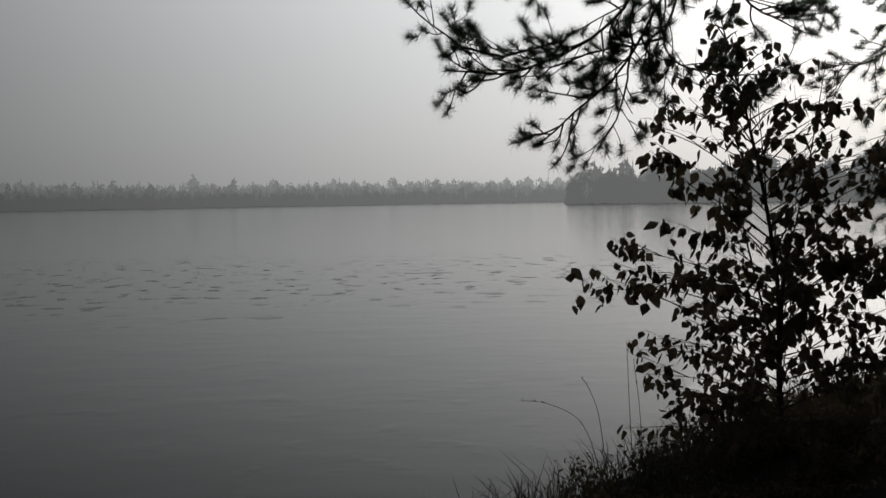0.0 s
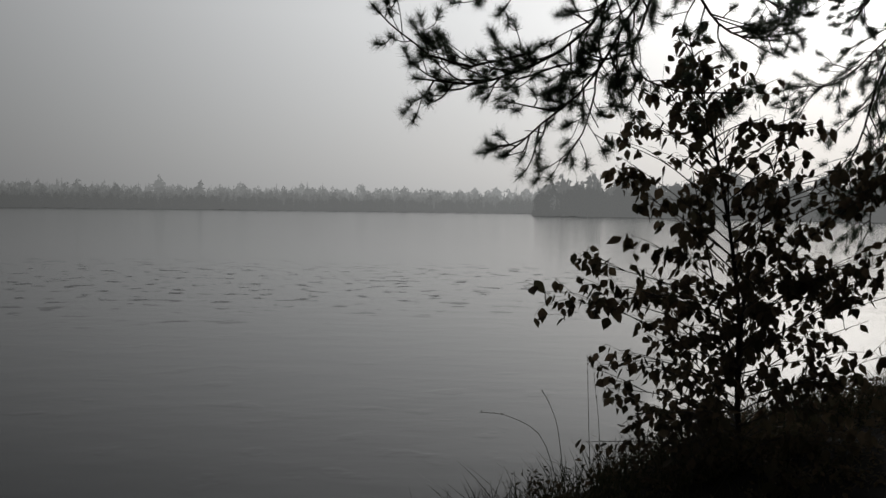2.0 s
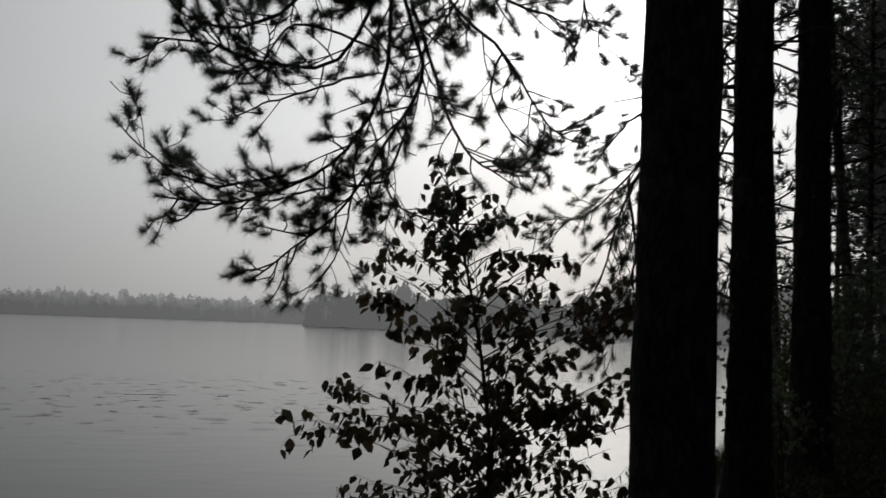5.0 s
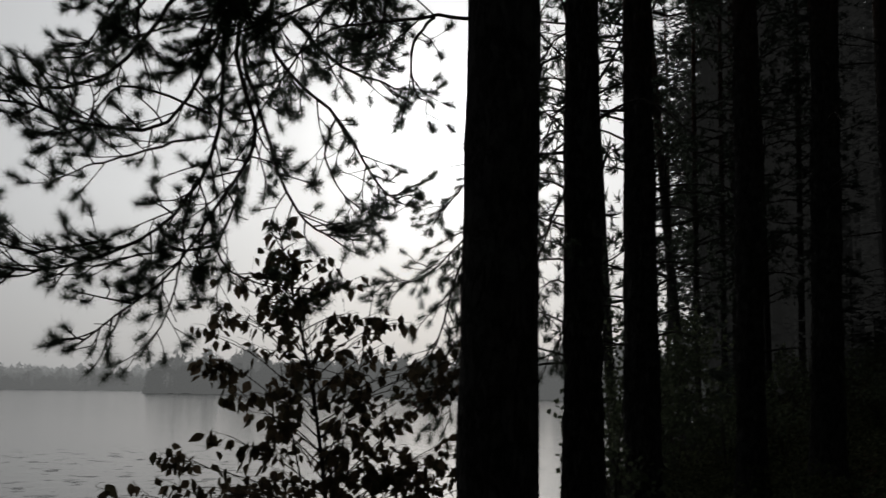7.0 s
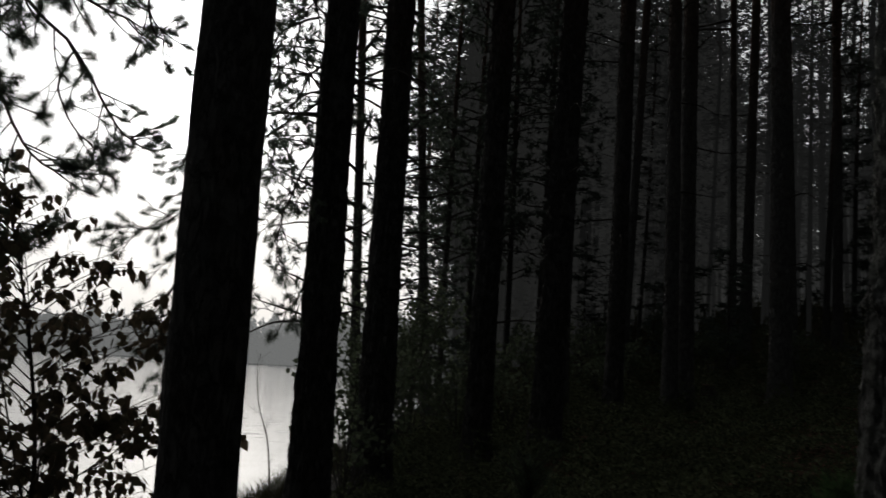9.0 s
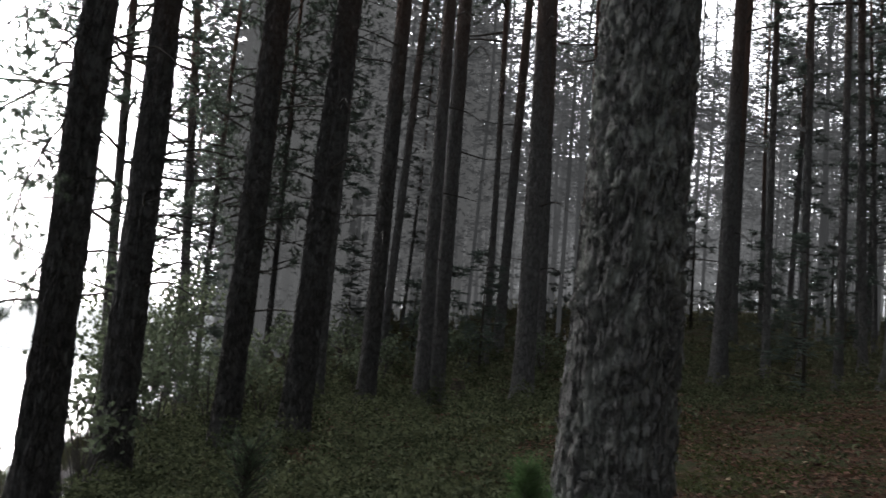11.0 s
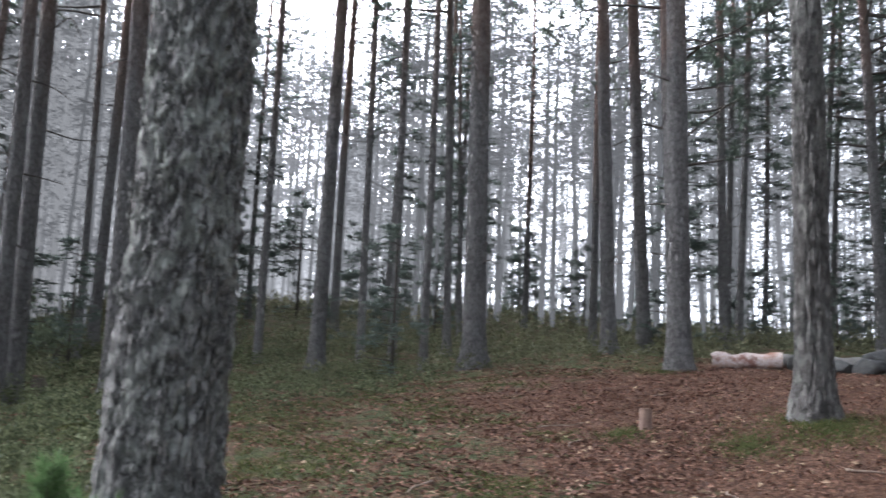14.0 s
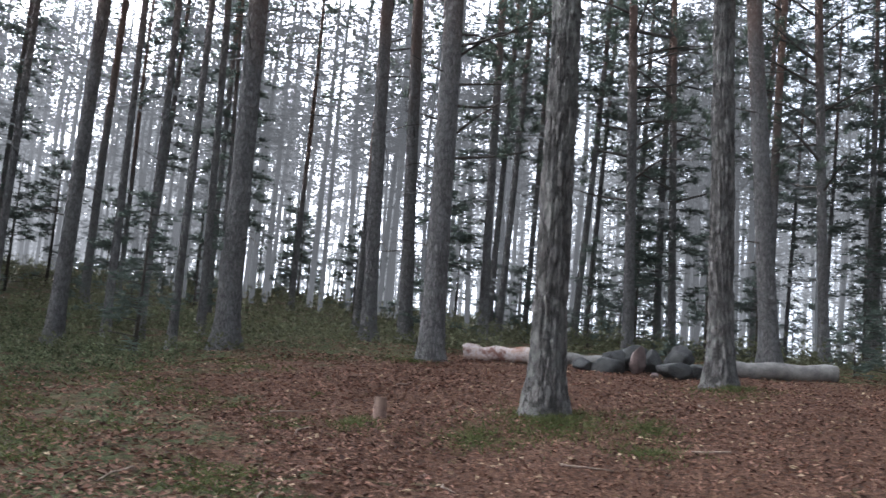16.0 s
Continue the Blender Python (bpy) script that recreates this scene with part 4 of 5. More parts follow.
sapling = thing("birch_sapling", (SX, SY, height(SX, SY) - 0.03), "slender dark-leaved birch sapling on the grassy bank", "sapling")
SB = Vector(sapling.location)


def sapling_build():
    rng = np.random.default_rng(5)
    b = np.array(SB)
    stem = smooth_line([(1.97, 5.62, b[2]), (1.94, 5.61, 0.44), (1.93, 5.59, 0.90), (1.86, 5.59, 1.41), (1.76, 5.60, 1.89), (1.68, 5.63, 2.21), (1.60, 5.63, 2.54)], 40) - b
    wood = Geo()
    wood.tube(stem, np.linspace(0.019, 0.0028, 40), 8)
    second = smooth_line([(1.95, 5.62, 0.3), (1.98, 5.68, 0.7), (2.01, 5.72, 1.02), (2.11, 5.74, 1.43), (2.18, 5.77, 1.73), (2.25, 5.75, 2.2)], 24) - b
    wood.tube(second, np.linspace(0.009, 0.002, 24), 6)
    third = smooth_line([(1.94, 5.61, 0.5), (1.8, 5.55, 0.95), (1.68, 5.5, 1.4), (1.62, 5.5, 1.7)], 20) - b
    wood.tube(third, np.linspace(0.008, 0.002, 20), 6)
    spots = []

    def bough(p, d, ln, r, leaves):
        mid = p + d * ln * 0.5 + np.array([0, 0, 0.06 * ln])
        end = p + d * ln + np.array([0, 0, rng.uniform(-0.12, 0.08) * ln])
        c = smooth_line([p, mid, end], 10)
        wood.tube(c, np.linspace(r, 0.0012, 10), 5, False)
        for k in range(leaves):
            f = 1 - (k / leaves) ** 1.1 * 0.85 if k else 1.0
            i = min(int(f * 9), 8)
            q = c[i] + (c[i + 1] - c[i]) * (f * 9 - i)
            spots.append(q)
            if rng.random() < 0.5:
                s = q + rng.normal(0, 0.035, 3)
                wood.tube([q, (q + s) / 2 + [0, 0, 0.008], s], (0.0012, 0.001, 0.0008), 3, False)
                spots.append(s)
        if ln > 0.25:
            for k in range(rng.integers(1, 4)):
                i = rng.integers(3, 8)
                dd = d + rng.normal(0, 0.55, 3) * [1, 1, 0.6]
                bough(c[i], dd / np.linalg.norm(dd), ln * rng.uniform(0.3, 0.5), r * 0.5, max(3, leaves // 2))

    for k in range(124):
        f = 0.04 + 0.94 * (k / 124) ** 1.4
        i = int(f * 39)
        a = k * 2.4 + rng.uniform(-0.5, 0.5)
        ln = (0.98 if f < 0.45 else max(0.16, 0.98 - 1.95 * (f - 0.45))) * rng.uniform(0.55, 1.1) * (0.75 if f < 0.12 else 1)
        d = np.array([math.cos(a), math.sin(a) * 0.8, rng.uniform(0.05, 0.55) + 0.4 * f])
        bough(stem[i], d / np.linalg.norm(d), ln, 0.005, 8 if f < 0.5 else 5 if f < 0.68 else 3)
    for line, n in ((second, 9), (third, 8)):
        for k in range(n):
            f = 0.2 + 0.78 * k / n
            a = k * 2.4 + 1
            d = np.array([math.cos(a), math.sin(a) * 0.8, 0.35])
            bough(line[int(f * (len(line) - 1))], d / np.linalg.norm(d), rng.uniform(0.12, 0.3), 0.003, 5)
    for k in range(16):
        f = 0.05 + 0.36 * k / 16
        a = k * 2.4 + 0.7
        d = np.array([math.cos(a), math.sin(a) * 0.8, rng.uniform(-0.05, 0.35)])
        bough(stem[int(f * 39)], d / np.linalg.norm(d), rng.uniform(0.35, 0.75), 0.004, 8)
    # the long low bough that reaches out over the water
    bough(stem[13], np.array([-0.97, -0.05, 0.10]), 0.92, 0.006, 11)
    bough(stem[13], np.array([0.97, 0.1, 0.12]), 0.62, 0.006, 10)
    bough(stem[2], np.array([-0.98, -0.1, 0.05]), 0.95, 0.005, 12)
    bough(stem[4], np.array([-0.9, -0.2, 0.2]), 0.6, 0.005, 10)
    return wood, spots


wood, spots = sapling_build()
part("stem", wood, TWIG, sapling, "thin dark stem with fine branches")
rng = np.random.default_rng(6)
spots = [spots[i] for i in rng.permutation(len(spots))[: int(len(spots) * 0.78)]]
rest = Geo()
for k, p in enumerate(spots):
    e = Euler((rng.normal(0, 0.55), rng.normal(0, 0.55), rng.uniform(0, 6.28)))
    s = rng.uniform(0.74, 1.22)
    me = LEAVES[k % 4]
    if k < 300:
        ob = part("leaf", me, None, sapling)
        ob.location, ob.rotation_euler, ob.scale = p, e, (s, s, s)
    else:
        m4 = Matrix.LocRotScale(Vector(p), e, Vector((s, s, s)))
        rest.add([m4 @ v.co for v in me.vertices], [tuple(q.vertices) for q in me.polygons])
tagged(part("leaves", rest, SAPLEAF, sapling), kind="stuff")

# ---------------------------------------------------------------- bank grass and stalks


def blades(name, places, rng, tall, wide, material, label, category, per=1, lean=0.35, label_kind="stuff"):
    tri = []
    p = np.repeat(np.array(places), per, 0)
    n = len(p)
    p = p + rng.normal(0, 0.02, (n, 3)) * [1, 1, 0]
    d = np.stack([rng.normal(0, lean, n), rng.normal(0, lean, n), np.ones(n)], 1)
    h = tall * rng.uniform(0.4, 1.15, (n, 1))
    side = np.cross(d, unit(rng, n))
    side /= np.linalg.norm(side, axis=1, keepdims=True)
    side *= wide / 2
    mid = p + d * h * 0.55
    end = mid + (d + np.stack([rng.normal(0, lean, n), rng.normal(0, lean, n), np.full(n, -0.35)], 1)) * h * 0.45
    tri.append(np.stack([p - side, p + side, mid + side * 0.7], 1))
    tri.append(np.stack([p - side, mid + side * 0.7, mid - side * 0.7], 1))
    tri.append(np.stack([mid - side * 0.7, mid + side * 0.7, end], 1))
    gg = Geo()
    gg.tris(np.concatenate(tri))
    return tagged(new(name, gg.mesh(name, material, False)), label, category, kind=label_kind)


def scatter(rng, n, test):
    out = []
    while len(out) < n:
        q = test(rng)
        if q is not None:
            out.append((q[0], q[1], height(q[0], q[1]) - 0.01))
    return out


def along_bank(rng):
    u, s = rng.uniform(-3, 22), rng.normal(0.15, 0.45)
    x, y = 0.755 * (s - 3) + 0.656 * u, -0.656 * (s - 3) + 0.755 * u
    return (x, y) if s > -0.55 and math.hypot(x, y) > 1.8 else None


rng = np.random.default_rng(12)
blades("bank_grass", scatter(rng, 6500, along_bank), rng, 0.34, 0.006, GRASS, "tangled dark grass along the lake bank", "grass", 2)
for pts in (((0.9, 5.45, -0.1), (0.8, 5.5, 0.2), (0.62, 5.53, 0.31), (0.47, 5.54, 0.33)), ((0.95, 5.6, -0.1), (0.92, 5.68, 0.2), (0.88, 5.7, 0.33), (0.83, 5.7, 0.42)), ((1.1, 5.6, -0.1), (1.09, 5.65, 0.3), (1.08, 5.66, 0.62)), ((1.16, 5.6, -0.1), (1.15, 5.65, 0.25), (1.12, 5.66, 0.52))):
    g = Geo()
    c = smooth_line(pts, 12)
    g.tube(c, np.linspace(0.003, 0.0012, 12), 4)
    g.tris(needle_tufts(rng, c[-4:], np.tile([0, 0, 0.3], (4, 1)) + (c[-1] - c[-2]) * 20, 6, 0.03, 0.003, 0.4))
    tagged(new("grass_stalk", g.mesh("grass_stalk", GRASS, False)), "single dry grass stalk bending over the water", "grass", "dry stalks on the bank")
# a bare young birch between the trunks
g = Geo()
c = smooth_line([(6.47, 11.27, height(6.47, 11.27)), (6.4, 11.3, 0.4), (6.28, 11.4, 0.9), (6.22, 11.4, 1.4)], 14)
g.tube(c, np.linspace(0.014, 0.003, 14), 5)
tips, ways = [], []
branchlets(np.random.default_rng(3), c, 0.008, g, tips, ways, 0.16, 0.4, 0.2, 0.2, 1)
tagged(new("bare_sapling", g.mesh("bare_sapling", TWIG)), "thin leafless sapling at the water's edge", "sapling")

# ---------------------------------------------------------------- undergrowth


def leaf_scatter(name, places, rng, size, per, lift, material, label, category, flat=False, lumps=False):
    p = np.repeat(np.array(places), per, 0)
    n = len(p)
    if flat:
        nrm = np.stack([rng.normal(0, 0.35, n), rng.normal(0, 0.35, n), np.ones(n)], 1)
    else:
        nrm = unit(rng, n) + [0, 0, 0.7]
    nrm /= np.linalg.norm(nrm, axis=1, keepdims=True)
    a = np.cross(nrm, unit(rng, n))
    a /= np.linalg.norm(a, axis=1, keepdims=True)
    b = np.cross(nrm, a)
    s = size * rng.uniform(0.5, 1.2, (n, 1))
    hump = np.ones(n)
    if lumps:
        hump = np.repeat([0.2 + 2.3 * max(0.0, noise.noise((q[0] * 2.2, q[1] * 2.2, 5.0)) + 0.2) for q in places], per)
    c = p + np.stack([rng.normal(0, 0.05, n), rng.normal(0, 0.05, n), rng.uniform(0.15, 1, n) ** 0.6 * lift * hump], 1)
    q = np.stack([c - a * s, c + b * s * 0.55 + nrm * s * 0.25, c + a * s, c - b * s * 0.55 + nrm * s * 0.2], 1)
    gg = Geo()
    gg.v = [tuple(v) for v in q.reshape(-1, 3).tolist()]
    for i in range(n):
        gg.f += [(4 * i, 4 * i + 1, 4 * i + 2), (4 * i, 4 * i + 2, 4 * i + 3)]
    return tagged(new(name, gg.mesh(name, material, False)), label, category, kind="stuff")


def under_birch(rng):
    u, s = rng.uniform(3.6, 8.5), rng.normal(0.75, 0.4)
    x, y = 0.755 * (s - 3) + 0.656 * u, -0.656 * (s - 3) + 0.755 * u
    return (x, y) if s > 0.1 and y > 4.6 and noise.noise((x * 1.6, y * 1.6, 31)) > -0.25 else None


rng = np.random.default_rng(19)
leaf_scatter("bank_shrubs", scatter(rng, 1000, under_birch), rng, 0.022, 8, 0.17, SAPLEAF, "dark leafy undergrowth at the foot of the birch", "shrubs", lumps=True)


def in_shrubs(rng):
    az, r = rng.uniform(34, 88), 2.2 + 20 * rng.random() ** 0.8
    x, y = r * math.sin(radians(az)), r * math.cos(radians(az))
    s = inland(x, y)
    keep = 1.3 - (az - 34) / 26 + 0.9 * noise.noise((x * 0.5, y * 0.5, 3)) + (0.4 if r > 13 else 0)
    return (x, y) if s > 0.7 and rng.random() < keep * (0.35 if az > 58 and r < 13 else 1) and noise.noise((x * 2.2, y * 2.2, 5.0)) > -0.28 else None


def in_far_shrubs(rng):
    az, r = rng.uniform(42, 125), rng.uniform(15.5, 44)
    x, y = r * math.sin(radians(az)), r * math.cos(radians(az))
    return (x, y) if (az < 92 or r > 19) and noise.noise((x * 0.3, y * 0.3, 7)) > -0.25 else None


def in_clearing(rng):
    az, r = rng.uniform(58, 130), 3.0 + 15 * rng.random() ** 0.75
    x, y = r * math.sin(radians(az)), r * math.cos(radians(az))
    far = math.hypot(x - 11.0, y + 2.5) - 2.5 * noise.noise((x * 0.45, y * 0.45, 2.0))
    return (x, y) if far < 9.5 and rng.random() < 1.25 - far / 9 else None


rng = np.random.default_rng(31)
leaf_scatter("berry_shrubs", scatter(rng, 10000, in_shrubs), rng, 0.029, 13, 0.22, BERRY, "low green berry shrubs carpeting the wood's floor", "shrubs", lumps=True)
leaf_scatter("berry_shrubs", scatter(rng, 12000, in_far_shrubs), rng, 0.045, 7, 0.32, DARKSHRUB, "dull green undergrowth among the pine stems", "shrubs", lumps=True)
leaf_scatter("fallen_leaves", scatter(rng, 60000, in_clearing), rng, 0.024, 1, 0.025, LITTER, "brown fallen leaves strewn over the clearing", "leaves", True)
leaf_scatter("fallen_leaves", scatter(rng, 3800, in_clearing), rng, 0.03, 1, 0.03, PALELITTER, "pale curled fallen leaves on the brown litter", "leaves", True)


def in_mixed(rng):
    az, r = rng.uniform(44, 92), 2.6 + 12 * rng.random() ** 0.75
    x, y = r * math.sin(radians(az)), r * math.cos(radians(az))
    return (x, y) if noise.noise((x * 0.8, y * 0.8, 12)) > -0.15 else None


leaf_scatter("fallen_leaves", scatter(rng, 21000, in_mixed), rng, 0.03, 1, 0.03, LITTER, "brown leaves caught in the moss", "leaves", True)


def in_sprigs(rng):
    az, r = rng.uniform(48, 64), 2.6 + 10 * rng.random()
    x, y = r * math.sin(radians(az)), r * math.cos(radians(az))
    return (x, y) if noise.noise((x * 1.1, y * 1.1, 17)) > 0.05 + (az - 60) * 0.014 else None


leaf_scatter("berry_shrubs", scatter(rng, 1500, in_sprigs), rng, 0.023, 11, 0.13, BERRY, "scattered low sprigs of berry shrub in moss", "shrubs")


def moss_patch(cx, cy, r, n, seed, tall=0.07):
    rr = np.random.default_rng(seed)

    def spot(q):
        a, d = q.uniform(0, 6.28), r * abs(q.normal(0, 0.55))
        return cx + d * math.cos(a), cy + d * math.sin(a) * 0.8
    return blades("moss_tuft", scatter(rr, n, spot), rr, tall, 0.007, MOSS, "tuft of green moss and grass on the brown floor", "moss", 2, 0.6)


for k, (cx, cy, r, n) in enumerate(((9.55, -1.15, 0.95, 1700), (9.0, -0.5, 0.5, 500), (11.9, -3.1, 0.7, 700), (9.3, 0.55, 0.35, 400), (14.3, 0.6, 0.6, 500), (5.0, 1.2, 0.9, 1200), (8.4, -1.8, 0.45, 350), (9.1, -1.9, 0.4, 300), (6.2, 2.6, 0.8, 700), (7.2, 1.0, 0.4, 250))):
    moss_patch(cx, cy, r, n, 400 + k)


def in_moss(rng):
    az, r = rng.uniform(52, 84), 3 + 11 * rng.random()
    x, y = r * math.sin(radians(az)), r * math.cos(radians(az))
    return (x, y) if noise.noise((x * 0.9, y * 0.9, 23)) + 0.5 * noise.noise((x * 3, y * 3, 29)) > -0.1 + (az - 60) * 0.012 else None


rng = np.random.default_rng(57)
blades("moss_tuft", scatter(rng, 13000, in_moss), rng, 0.06, 0.011, MOSS, "low green moss and grass spreading over brown litter", "moss", 2, 0.7)


def conifer_seedling(x, y, h, reach, material, label, seed, needle=0.05, z=None, low=0.15, dense=9, wide=0.045):
    rng = np.random.default_rng(seed)
    ob = thing("conifer_seedling", (x, y, height(x, y) if z is None else z), label, "seedling")
    wood, leaf, pl, wy = Geo(), Geo(), [], []
    stem = smooth_line([(0, 0, 0), (0.01, 0, h * 0.5), (0, 0.01, h)], 12)
    wood.tube(stem, np.linspace(0.008 * h + 0.002, 0.002, 12), 5)
    lev = max(6, int(h / 0.06))
    for k in range(lev):
        f = low + (1 - low) * k / lev
        p = np.array([0, 0, h * f])
        for j in range(6):
            a = j * 1.05 + k * 0.7 + rng.uniform(-0.3, 0.3)
            ln = reach * (1.0 - 0.6 * f) * rng.uniform(0.3, 1.15)
            d = np.array([math.cos(a), math.sin(a), rng.uniform(0.5, 1.5)])
            c = smooth_line([p, p + d * ln * 0.5, p + d * ln], 6)
            wood.tube(c, np.linspace(0.004, 0.0015, 6), 3, False)
            for q in c[1:]:
                pl.append(q)
                wy.append(d * 0.7)
    for q in stem[3:]:
        pl.append(q)
        wy.append((0, 0, 0.7))
    leaf.tris(needle_tufts(rng, pl, wy, dense, needle, needle * wide, 0.7))
    part("stem", wood, TWIG, ob)
    tagged(part("needle_foliage", leaf, material, ob, "", False), kind="stuff")
    return ob


conifer_seedling(3.62, 1.92, 0.74, 0.13, SEEDLING, "bright green pine seedling beside the lichened trunk", 61, 0.075, None, 0.5)
conifer_seedling(3.76, 1.82, 0.56, 0.17, SEEDLING, "bright green pine seedling beside the lichened trunk", 62, 0.075, None, 0.4)
conifer_seedling(3.1, 2.95, 0.86, 0.24, DULLSEED, "dull green pine seedling with a bare lower stem", 63, 0.04, None, 0.74, 6, 0.06)


def young_conifer(x, y, h, seed):
    rng = np.random.default_rng(seed)
    ob = thing("young_conifer", (x, y, height(x, y)), "young conifer with open tiers of branches in the undergrowth", "tree", "young conifers of the undergrowth")
    wood, leaf = slender_crown(seed, h, 0.25, 0.32 * h, 0.28, 9)
    st = Geo()
    st.tube([(0, 0, -0.1), (0, 0, h * 0.5), (0.02, 0, h)], (0.012 * h, 0.008 * h, 0.003), 6)
    part("trunk", st, TWIG, ob)
    tagged(part("branchwork", wood, None, ob), kind="stuff")
    tagged(part("foliage", leaf, None, ob), kind="stuff")
    return ob


DARK_FIR = young_conifer(15.6, -6.15, 1.5, 84)
copy_thing(DARK_FIR, pose(15.9, -5.75, height(15.9, -5.75), 0, 0, 80) @ Matrix.Scale(0.8, 4))
copy_thing(DARK_FIR, pose(15.2, -2.95, height(15.2, -2.95), 0, 0, 200) @ Matrix.Scale(0.5, 4))
YOUNG = [young_conifer(14.9, 10.6, 2.6, 81), young_conifer(16.0, 13.2, 2.1, 82), young_conifer(24, -3.5, 3.4, 83)]
rng = np.random.default_rng(91)
count = 0
while count < 84:
    az, r = rng.uniform(38, 124), rng.uniform(15.5, 42)
    x, y = r * math.sin(radians(az)), r * math.cos(radians(az))
    if not free(x, y, 0.8) or (az > 76 and r < 20) or (az < 58 and rng.random() < 0.6) or (56 < az < 70 and rng.random() < 0.6):
        continue
    taken.append((x, y))
    ob = copy_thing(YOUNG[count % 3], pose(x, y, height(x, y), 0, 0, rng.uniform(0, 360)) @ Matrix.Scale(rng.uniform(0.6, 1.3), 4))
    count += 1


def leafy_bush(x, y, h, seed, n=260):
    rng = np.random.default_rng(seed)
    ob = thing("leafy_bush", (x, y, height(x, y)), "open bush of small yellowing leaves among the pines", "bush", "yellowing bushes")
    wood, leaf = Geo(), Geo()
    tips, ways = [], []
    for k in range(6):
        a = rng.uniform(0, 6.28)
        c = smooth_line([(0, 0, 0), (0.15 * h * math.cos(a), 0.15 * h * math.sin(a), h * 0.5), (0.35 * h * math.cos(a), 0.35 * h * math.sin(a), h * rng.uniform(0.75, 1.05))], 8)
        wood.tube(c, np.linspace(0.012, 0.003, 8), 4, False)
        branchlets(rng, c, 0.006, wood, tips, ways, 0.2, 0.5, 0.2, 0.25, 1)
    p = np.repeat(np.array(tips), 5, 0)
    p = p + rng.normal(0, 0.06, p.shape)
    m = len(p)
    a = unit(rng, m) * 0.04
    b = np.cross(a, unit(rng, m))
    b = b / (np.linalg.norm(b, axis=1, keepdims=True) + 1e-9) * 0.028
    leaf.tris(np.concatenate([np.stack([p - a, p + b, p + a], 1), np.stack([p - a, p + a, p - b], 1)]))
    tagged(part("stemwork", wood, TWIG, ob), kind="stuff")
    tagged(part("foliage", leaf, BUSHLEAF, ob, "", False), kind="stuff")
    return ob


for k, (x, y, h) in enumerate(((9.6, 12.2, 2.3), (10.9, 12.6, 1.8), (8.9, 10.6, 1.3), (12.6, 13.2, 2.0), (8.2, 11.5, 1.8), (13.2, 11.4, 1.2), (15.2, 9.4, 1.1), (11.6, 13.6, 2.4), (13.8, 14.6, 2.2), (12.4, 11.9, 1.5), (15.6, 12.4, 1.9), (16.9, 11.0, 1.5), (10.0, 11.2, 1.4), (14.4, 10.6, 1.3), (17.5, 14.0, 2.4), (13.0, 16.2, 2.8), (18.6, 9.4, 1.3), (9.2, 9.9, 0.9), (11.8, 10.7, 1.1), (10.4, 11.9, 1.9), (12.0, 12.7, 1.7), (13.4, 12.6, 1.6), (14.6, 13.2, 1.8), (16.2, 11.9, 1.4), (13.9, 11.9, 1.2), (15.2, 14.4, 2.2), (17.2, 12.8, 1.8), (8.0, 10.9, 3.2), (8.8, 11.6, 3.6), (9.3, 12.6, 3.8), (8.4, 12.2, 3.4), (6.2, 9.17, 2.3), (5.45, 7.95, 1.3), (6.75, 9.6, 2.2))):
    leafy_bush(x, y, (0.68 if x < 9.5 else 0.46) * h, 120 + k)

# ---------------------------------------------------------------- logs, stones and stumps of the resting place
peel = Mat("peeled_pinkish_wood", 0.8, 0.2)
peel_v = peel.coords()
peel_grain = peel.noise(peel_v, 34, 4)
peel.colour(peel.mix(peel.math("MULTIPLY", peel_grain, 0.6), peel.ramp(peel.noise(peel_v, 4.5, 3), (0.36, (0.2, 0.1, 0.075)), (0.47, (0.6, 0.52, 0.47)), (0.56, (0.5, 0.36, 0.29)), (0.66, (0.33, 0.16, 0.1))), (0.14, 0.08, 0.06)))
peel.bump(peel_grain, 0.5, 0.01)
PEELED = peel.m
GREYLOG = plain("weathered_grey_wood", (0.09, 0.083, 0.074), (0.22, 0.205, 0.18), 9, 0.85)
ENDWOOD = plain("dark_log_end", (0.05, 0.04, 0.032), (0.12, 0.095, 0.075), 14)
STONE = plain("dark_granite", (0.018, 0.018, 0.017), (0.065, 0.064, 0.058), 7, 0.9, bumps=0.6)
REDSTONE = plain("reddish_granite", (0.07, 0.05, 0.043), (0.16, 0.115, 0.1), 7, 0.9, bumps=0.6)
STUMPWOOD = plain("cut_stump_wood", (0.1, 0.06, 0.045), (0.22, 0.15, 0.11), 12)


def log(name, a, b, r0, r1, material, label, seed, bulge=0.0):
    rng = np.random.default_rng(seed)
    a, b = np.array(a, float), np.array(b, float)
    ob = thing(name, tuple(a), label, "log")
    gg = Geo()
    n = 22
    pts = [(b - a) * k / n + np.array([0, 0, 0.015 * math.sin(k * 0.7)]) for k in range(n + 1)]
    rad = [r0 + (r1 - r0) * k / n + bulge * math.exp(-((k - 2) / 2.2) ** 2) + rng.normal(0, 0.004) for k in range(n + 1)]
    gg.tube(pts, rad, 18, False, 0.03, rng)
    part("stem", gg, material, ob)
    d = (b - a) / np.linalg.norm(b - a)
    for p, q, s in ((pts[0], rad[0], -1), (pts[-1], rad[-1], 1)):
        e = Geo()
        e.tube([p - d * s * 0.01, p + d * s * 0.012, p + d * s * 0.016], (q * 0.985, q * 0.97, q * 0.5), 18, True)
        part("cut_end", e, ENDWOOD if material is GREYLOG else material, ob)
    return ob


def rest_z(x, y, r):
    return height(x, y) + r * 0.9


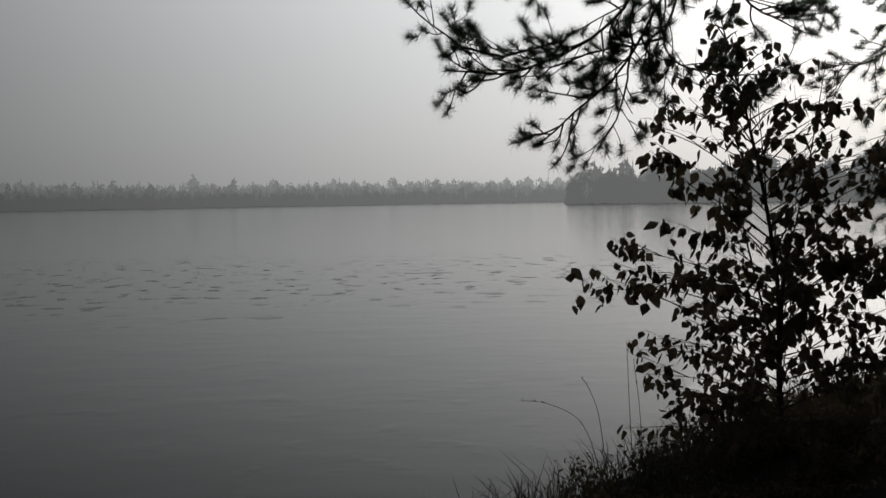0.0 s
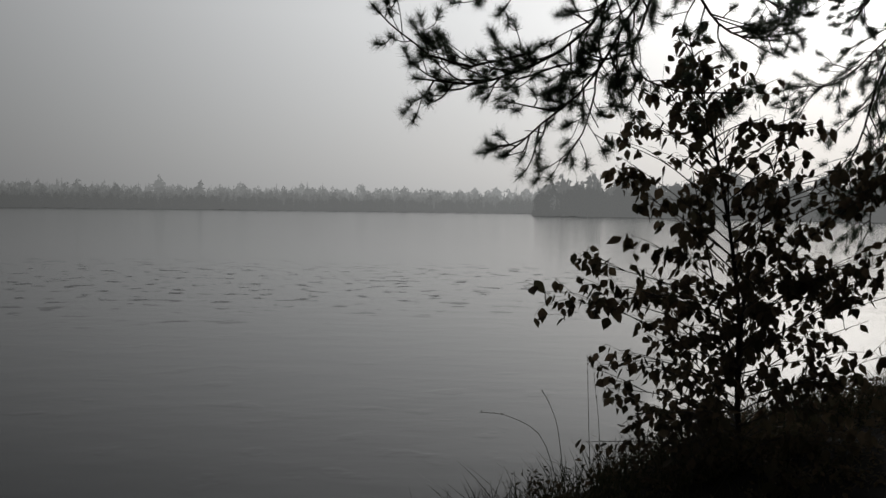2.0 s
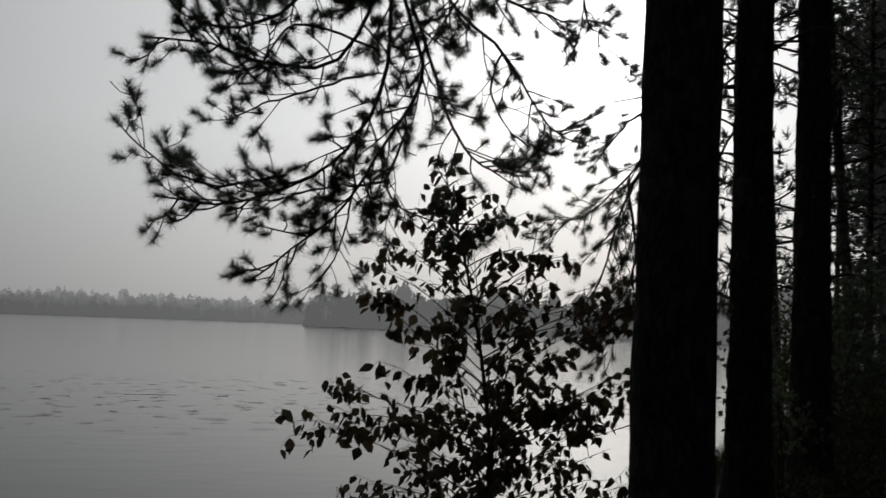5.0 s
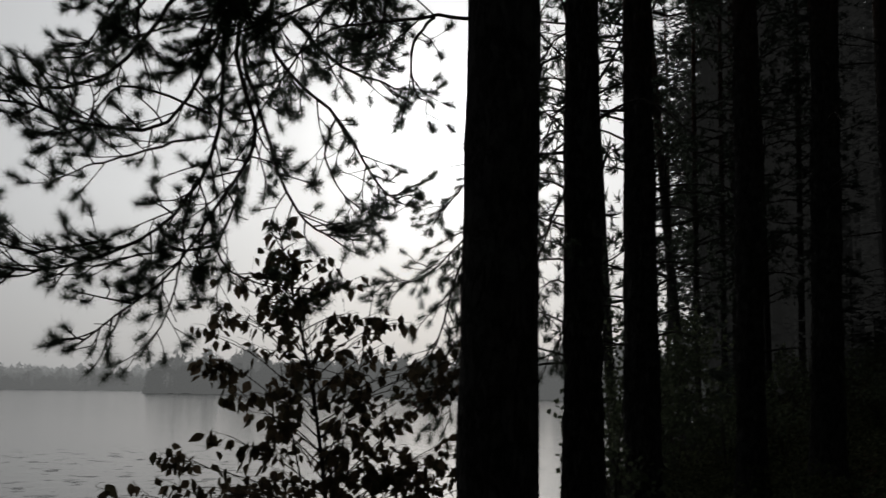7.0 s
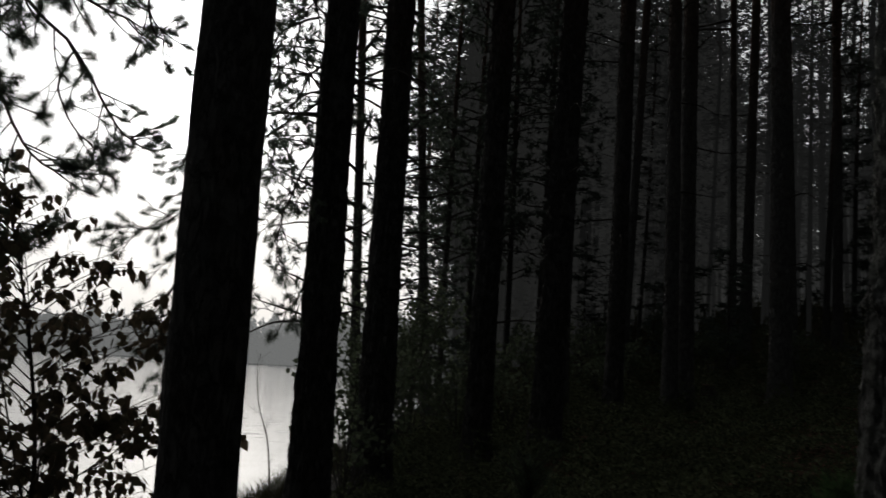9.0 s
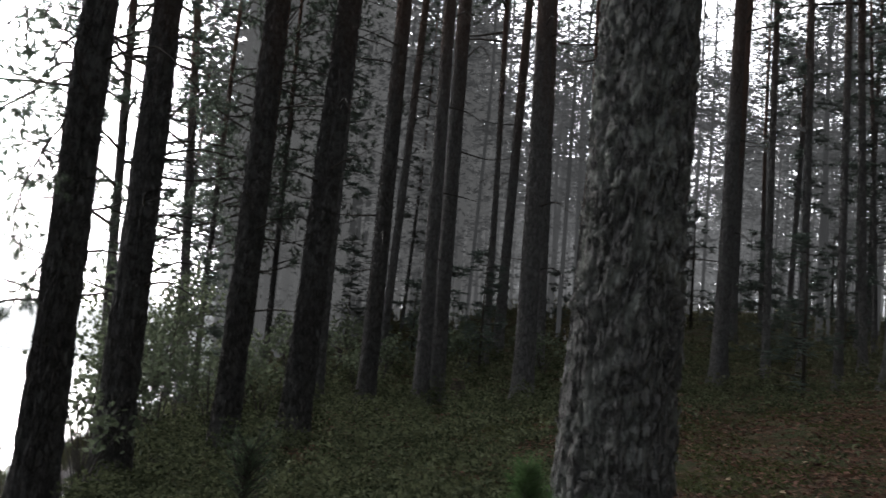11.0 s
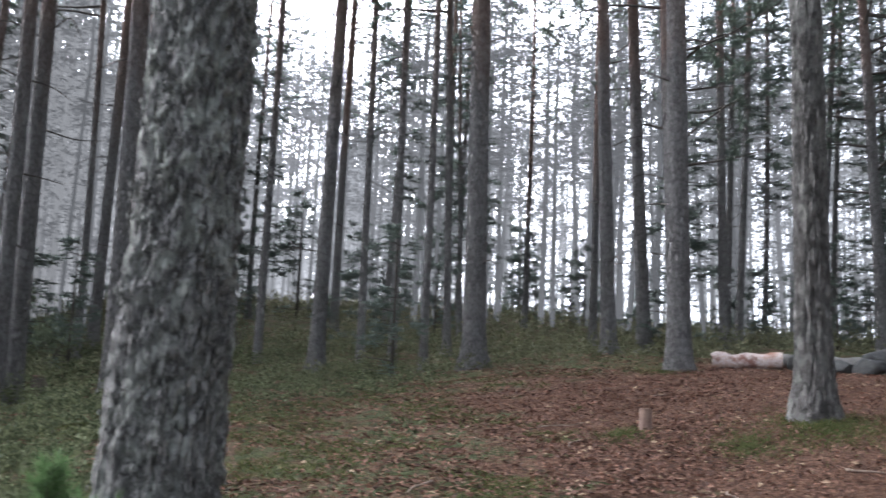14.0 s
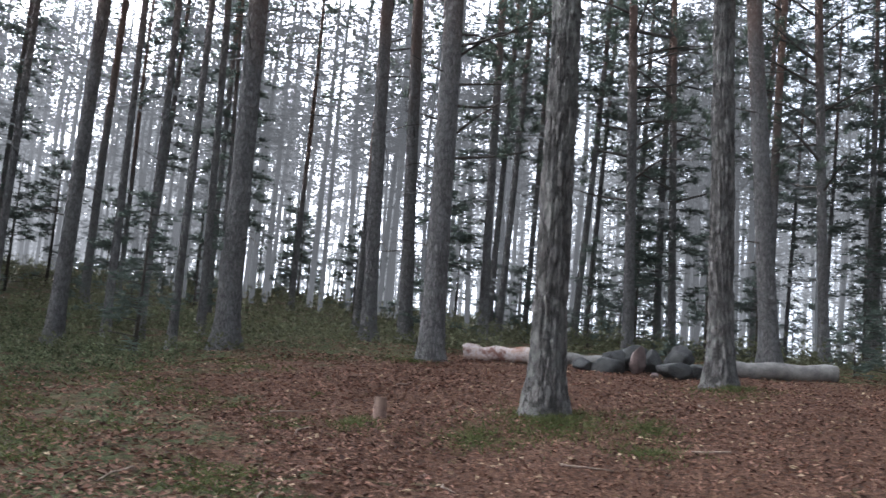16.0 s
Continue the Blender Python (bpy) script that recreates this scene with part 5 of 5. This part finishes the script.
log("log", (14.84, -0.06, rest_z(14.84, -0.06, 0.12)), (14.85, -0.96, rest_z(14.85, -0.96, 0.11)), 0.11, 0.115, PEELED, "short peeled log with pinkish and white wood", 1, 0.03)
log("log", (15.1, -3.55, rest_z(15.1, -3.55, 0.12)), (15.16, -5.25, rest_z(15.16, -5.25, 0.12)), 0.115, 0.125, GREYLOG, "long weathered grey log lying as a bench", 2)
log("log", (15.22, -0.87, rest_z(15.22, -0.87, 0.1)), (15.18, -2.17, rest_z(15.18, -2.17, 0.1)), 0.09, 0.1, GREYLOG, "dark weathered log behind the stones", 3)


def boulder(x, y, sx, sy, sz, material, label, seed):
    rng = np.random.default_rng(seed)
    bm = bmesh.new()
    bmesh.ops.create_icosphere(bm, subdivisions=4, radius=1)
    off = rng.uniform(0, 50, 3)
    cuts = [(Vector(q), rng.uniform(0.62, 0.9)) for q in unit(rng, 12)]
    for v in bm.verts:
        p = v.co.copy()
        n = 0.36 * noise.noise(p * 1.1 + Vector(off)) + 0.09 * noise.noise(p * 2.7 + Vector(off)) + 0.03 * noise.noise(p * 7 + Vector(off))
        p = p * (1 + n)
        for ax in range(3):
            p[ax] = math.copysign(abs(p[ax]) ** 0.85, p[ax])
        for nn, dd in cuts:
            over = p.dot(nn) - dd
            if over > 0:
                p = p - nn * over * 0.9
        v.co = (p.x * sx, p.y * sy, p.z * sz)
    me = bpy.data.meshes.new("stone")
    bm.to_mesh(me)
    bm.free()
    me.materials.append(material)
    me.polygons.foreach_set("use_smooth", [True] * len(me.polygons))
    ob = new("stone", me)
    ob.location = (x, y, height(x, y) + sz * 0.7)
    ob.rotation_euler = (0, 0, rng.uniform(0, 6.28))
    return tagged(ob, label, "stone", "stones of the fire ring")


DARK_LABEL, RED_LABEL = "rounded dark granite stone of the fire ring", "upright reddish stone of the fire ring"
for k, (x, y, sx, sy, sz, red) in enumerate(((14.45, -1.0, 0.15, 0.15, 0.16, 0), (14.2, -1.55, 0.17, 0.16, 0.12, 0), (14.15, -1.85, 0.22, 0.2, 0.13, 0), (14.55, -1.95, 0.2, 0.2, 0.2, 0), (14.2, -2.25, 0.14, 0.13, 0.22, 1), (14.45, -2.5, 0.16, 0.16, 0.2, 0),
        (13.95, -2.72, 0.24, 0.22, 0.15, 0), (14.5, -2.85, 0.22, 0.22, 0.26, 0), (14.2, -3.08, 0.16, 0.15, 0.13, 0), (13.75, -2.42, 0.06, 0.06, 0.05, 1), (14.9, -2.3, 0.2, 0.25, 0.2, 0))):
    boulder(x + 0.28, y - 0.17, sx, sy, sz, REDSTONE if red else STONE, RED_LABEL if red else DARK_LABEL, 500 + k)


def stump(x, y, r, h, material, label, seed):
    rng = np.random.default_rng(seed)
    ob = thing("tree_stump", (x, y, height(x, y) - 0.03), label, "stump")
    gg = Geo()
    pts = [(0, 0, 0), (0, 0, h * 0.15), (0.004, 0, h * 0.5), (0.006, 0, h * 0.95)]
    gg.tube(pts, (r * 1.35, r * 1.1, r, r * 0.98), 14, False, 0.05, rng)
    part("stem", gg, material, ob)
    top = Geo()
    top.tube([(0.006, 0, h * 0.93), (0.006, 0, h), (0.006, 0, h * 1.005)], (r * 0.97, r * 0.94, r * 0.5), 14, True, 0.03, rng)
    part("cut_top", top, STUMPWOOD, ob, "rough pale cut top")


stump(9.58, 0.37, 0.055, 0.21, STUMPWOOD, "small cut stump standing in the brown litter", 1)
stump(12.16, 8.92, 0.11, 0.4, ENDWOOD, "dark rotten stump among berry shrubs", 2)

# fallen twigs on the clearing
TWIGWOOD = plain("fallen_twig_wood", (0.09, 0.06, 0.045), (0.26, 0.2, 0.15), 20)
rng = np.random.default_rng(733)
for k, (x, y) in enumerate(((6.6, 0.6), (7.4, -0.4), (8.3, -2.2), (6.9, 1.6), (9.9, 1.2), (10.6, -2.6), (8.9, 0.9), (7.9, -1.3), (11.4, 0.4), (6.2, -0.9))):
    a, ln = rng.uniform(0, 6.28), rng.uniform(0.18, 0.5)
    g = Geo()
    pts = []
    for f in np.linspace(-0.5, 0.5, 9):
        px, py = x + math.cos(a) * f * ln + 0.03 * math.sin(5 * f), y + math.sin(a) * f * ln + 0.03 * math.cos(4 * f)
        pts.append((px - x, py - y, height(px, py) + 0.022 - height(x, y)))
    g.tube(pts, np.linspace(0.009, 0.004, 9), 6)
    ob = new("fallen_twig", g.mesh("fallen_twig", TWIGWOOD))
    ob.location = (x, y, height(x, y))
    tagged(ob, "dry fallen twig lying on the brown leaf litter", "twig", "fallen twigs on the clearing")
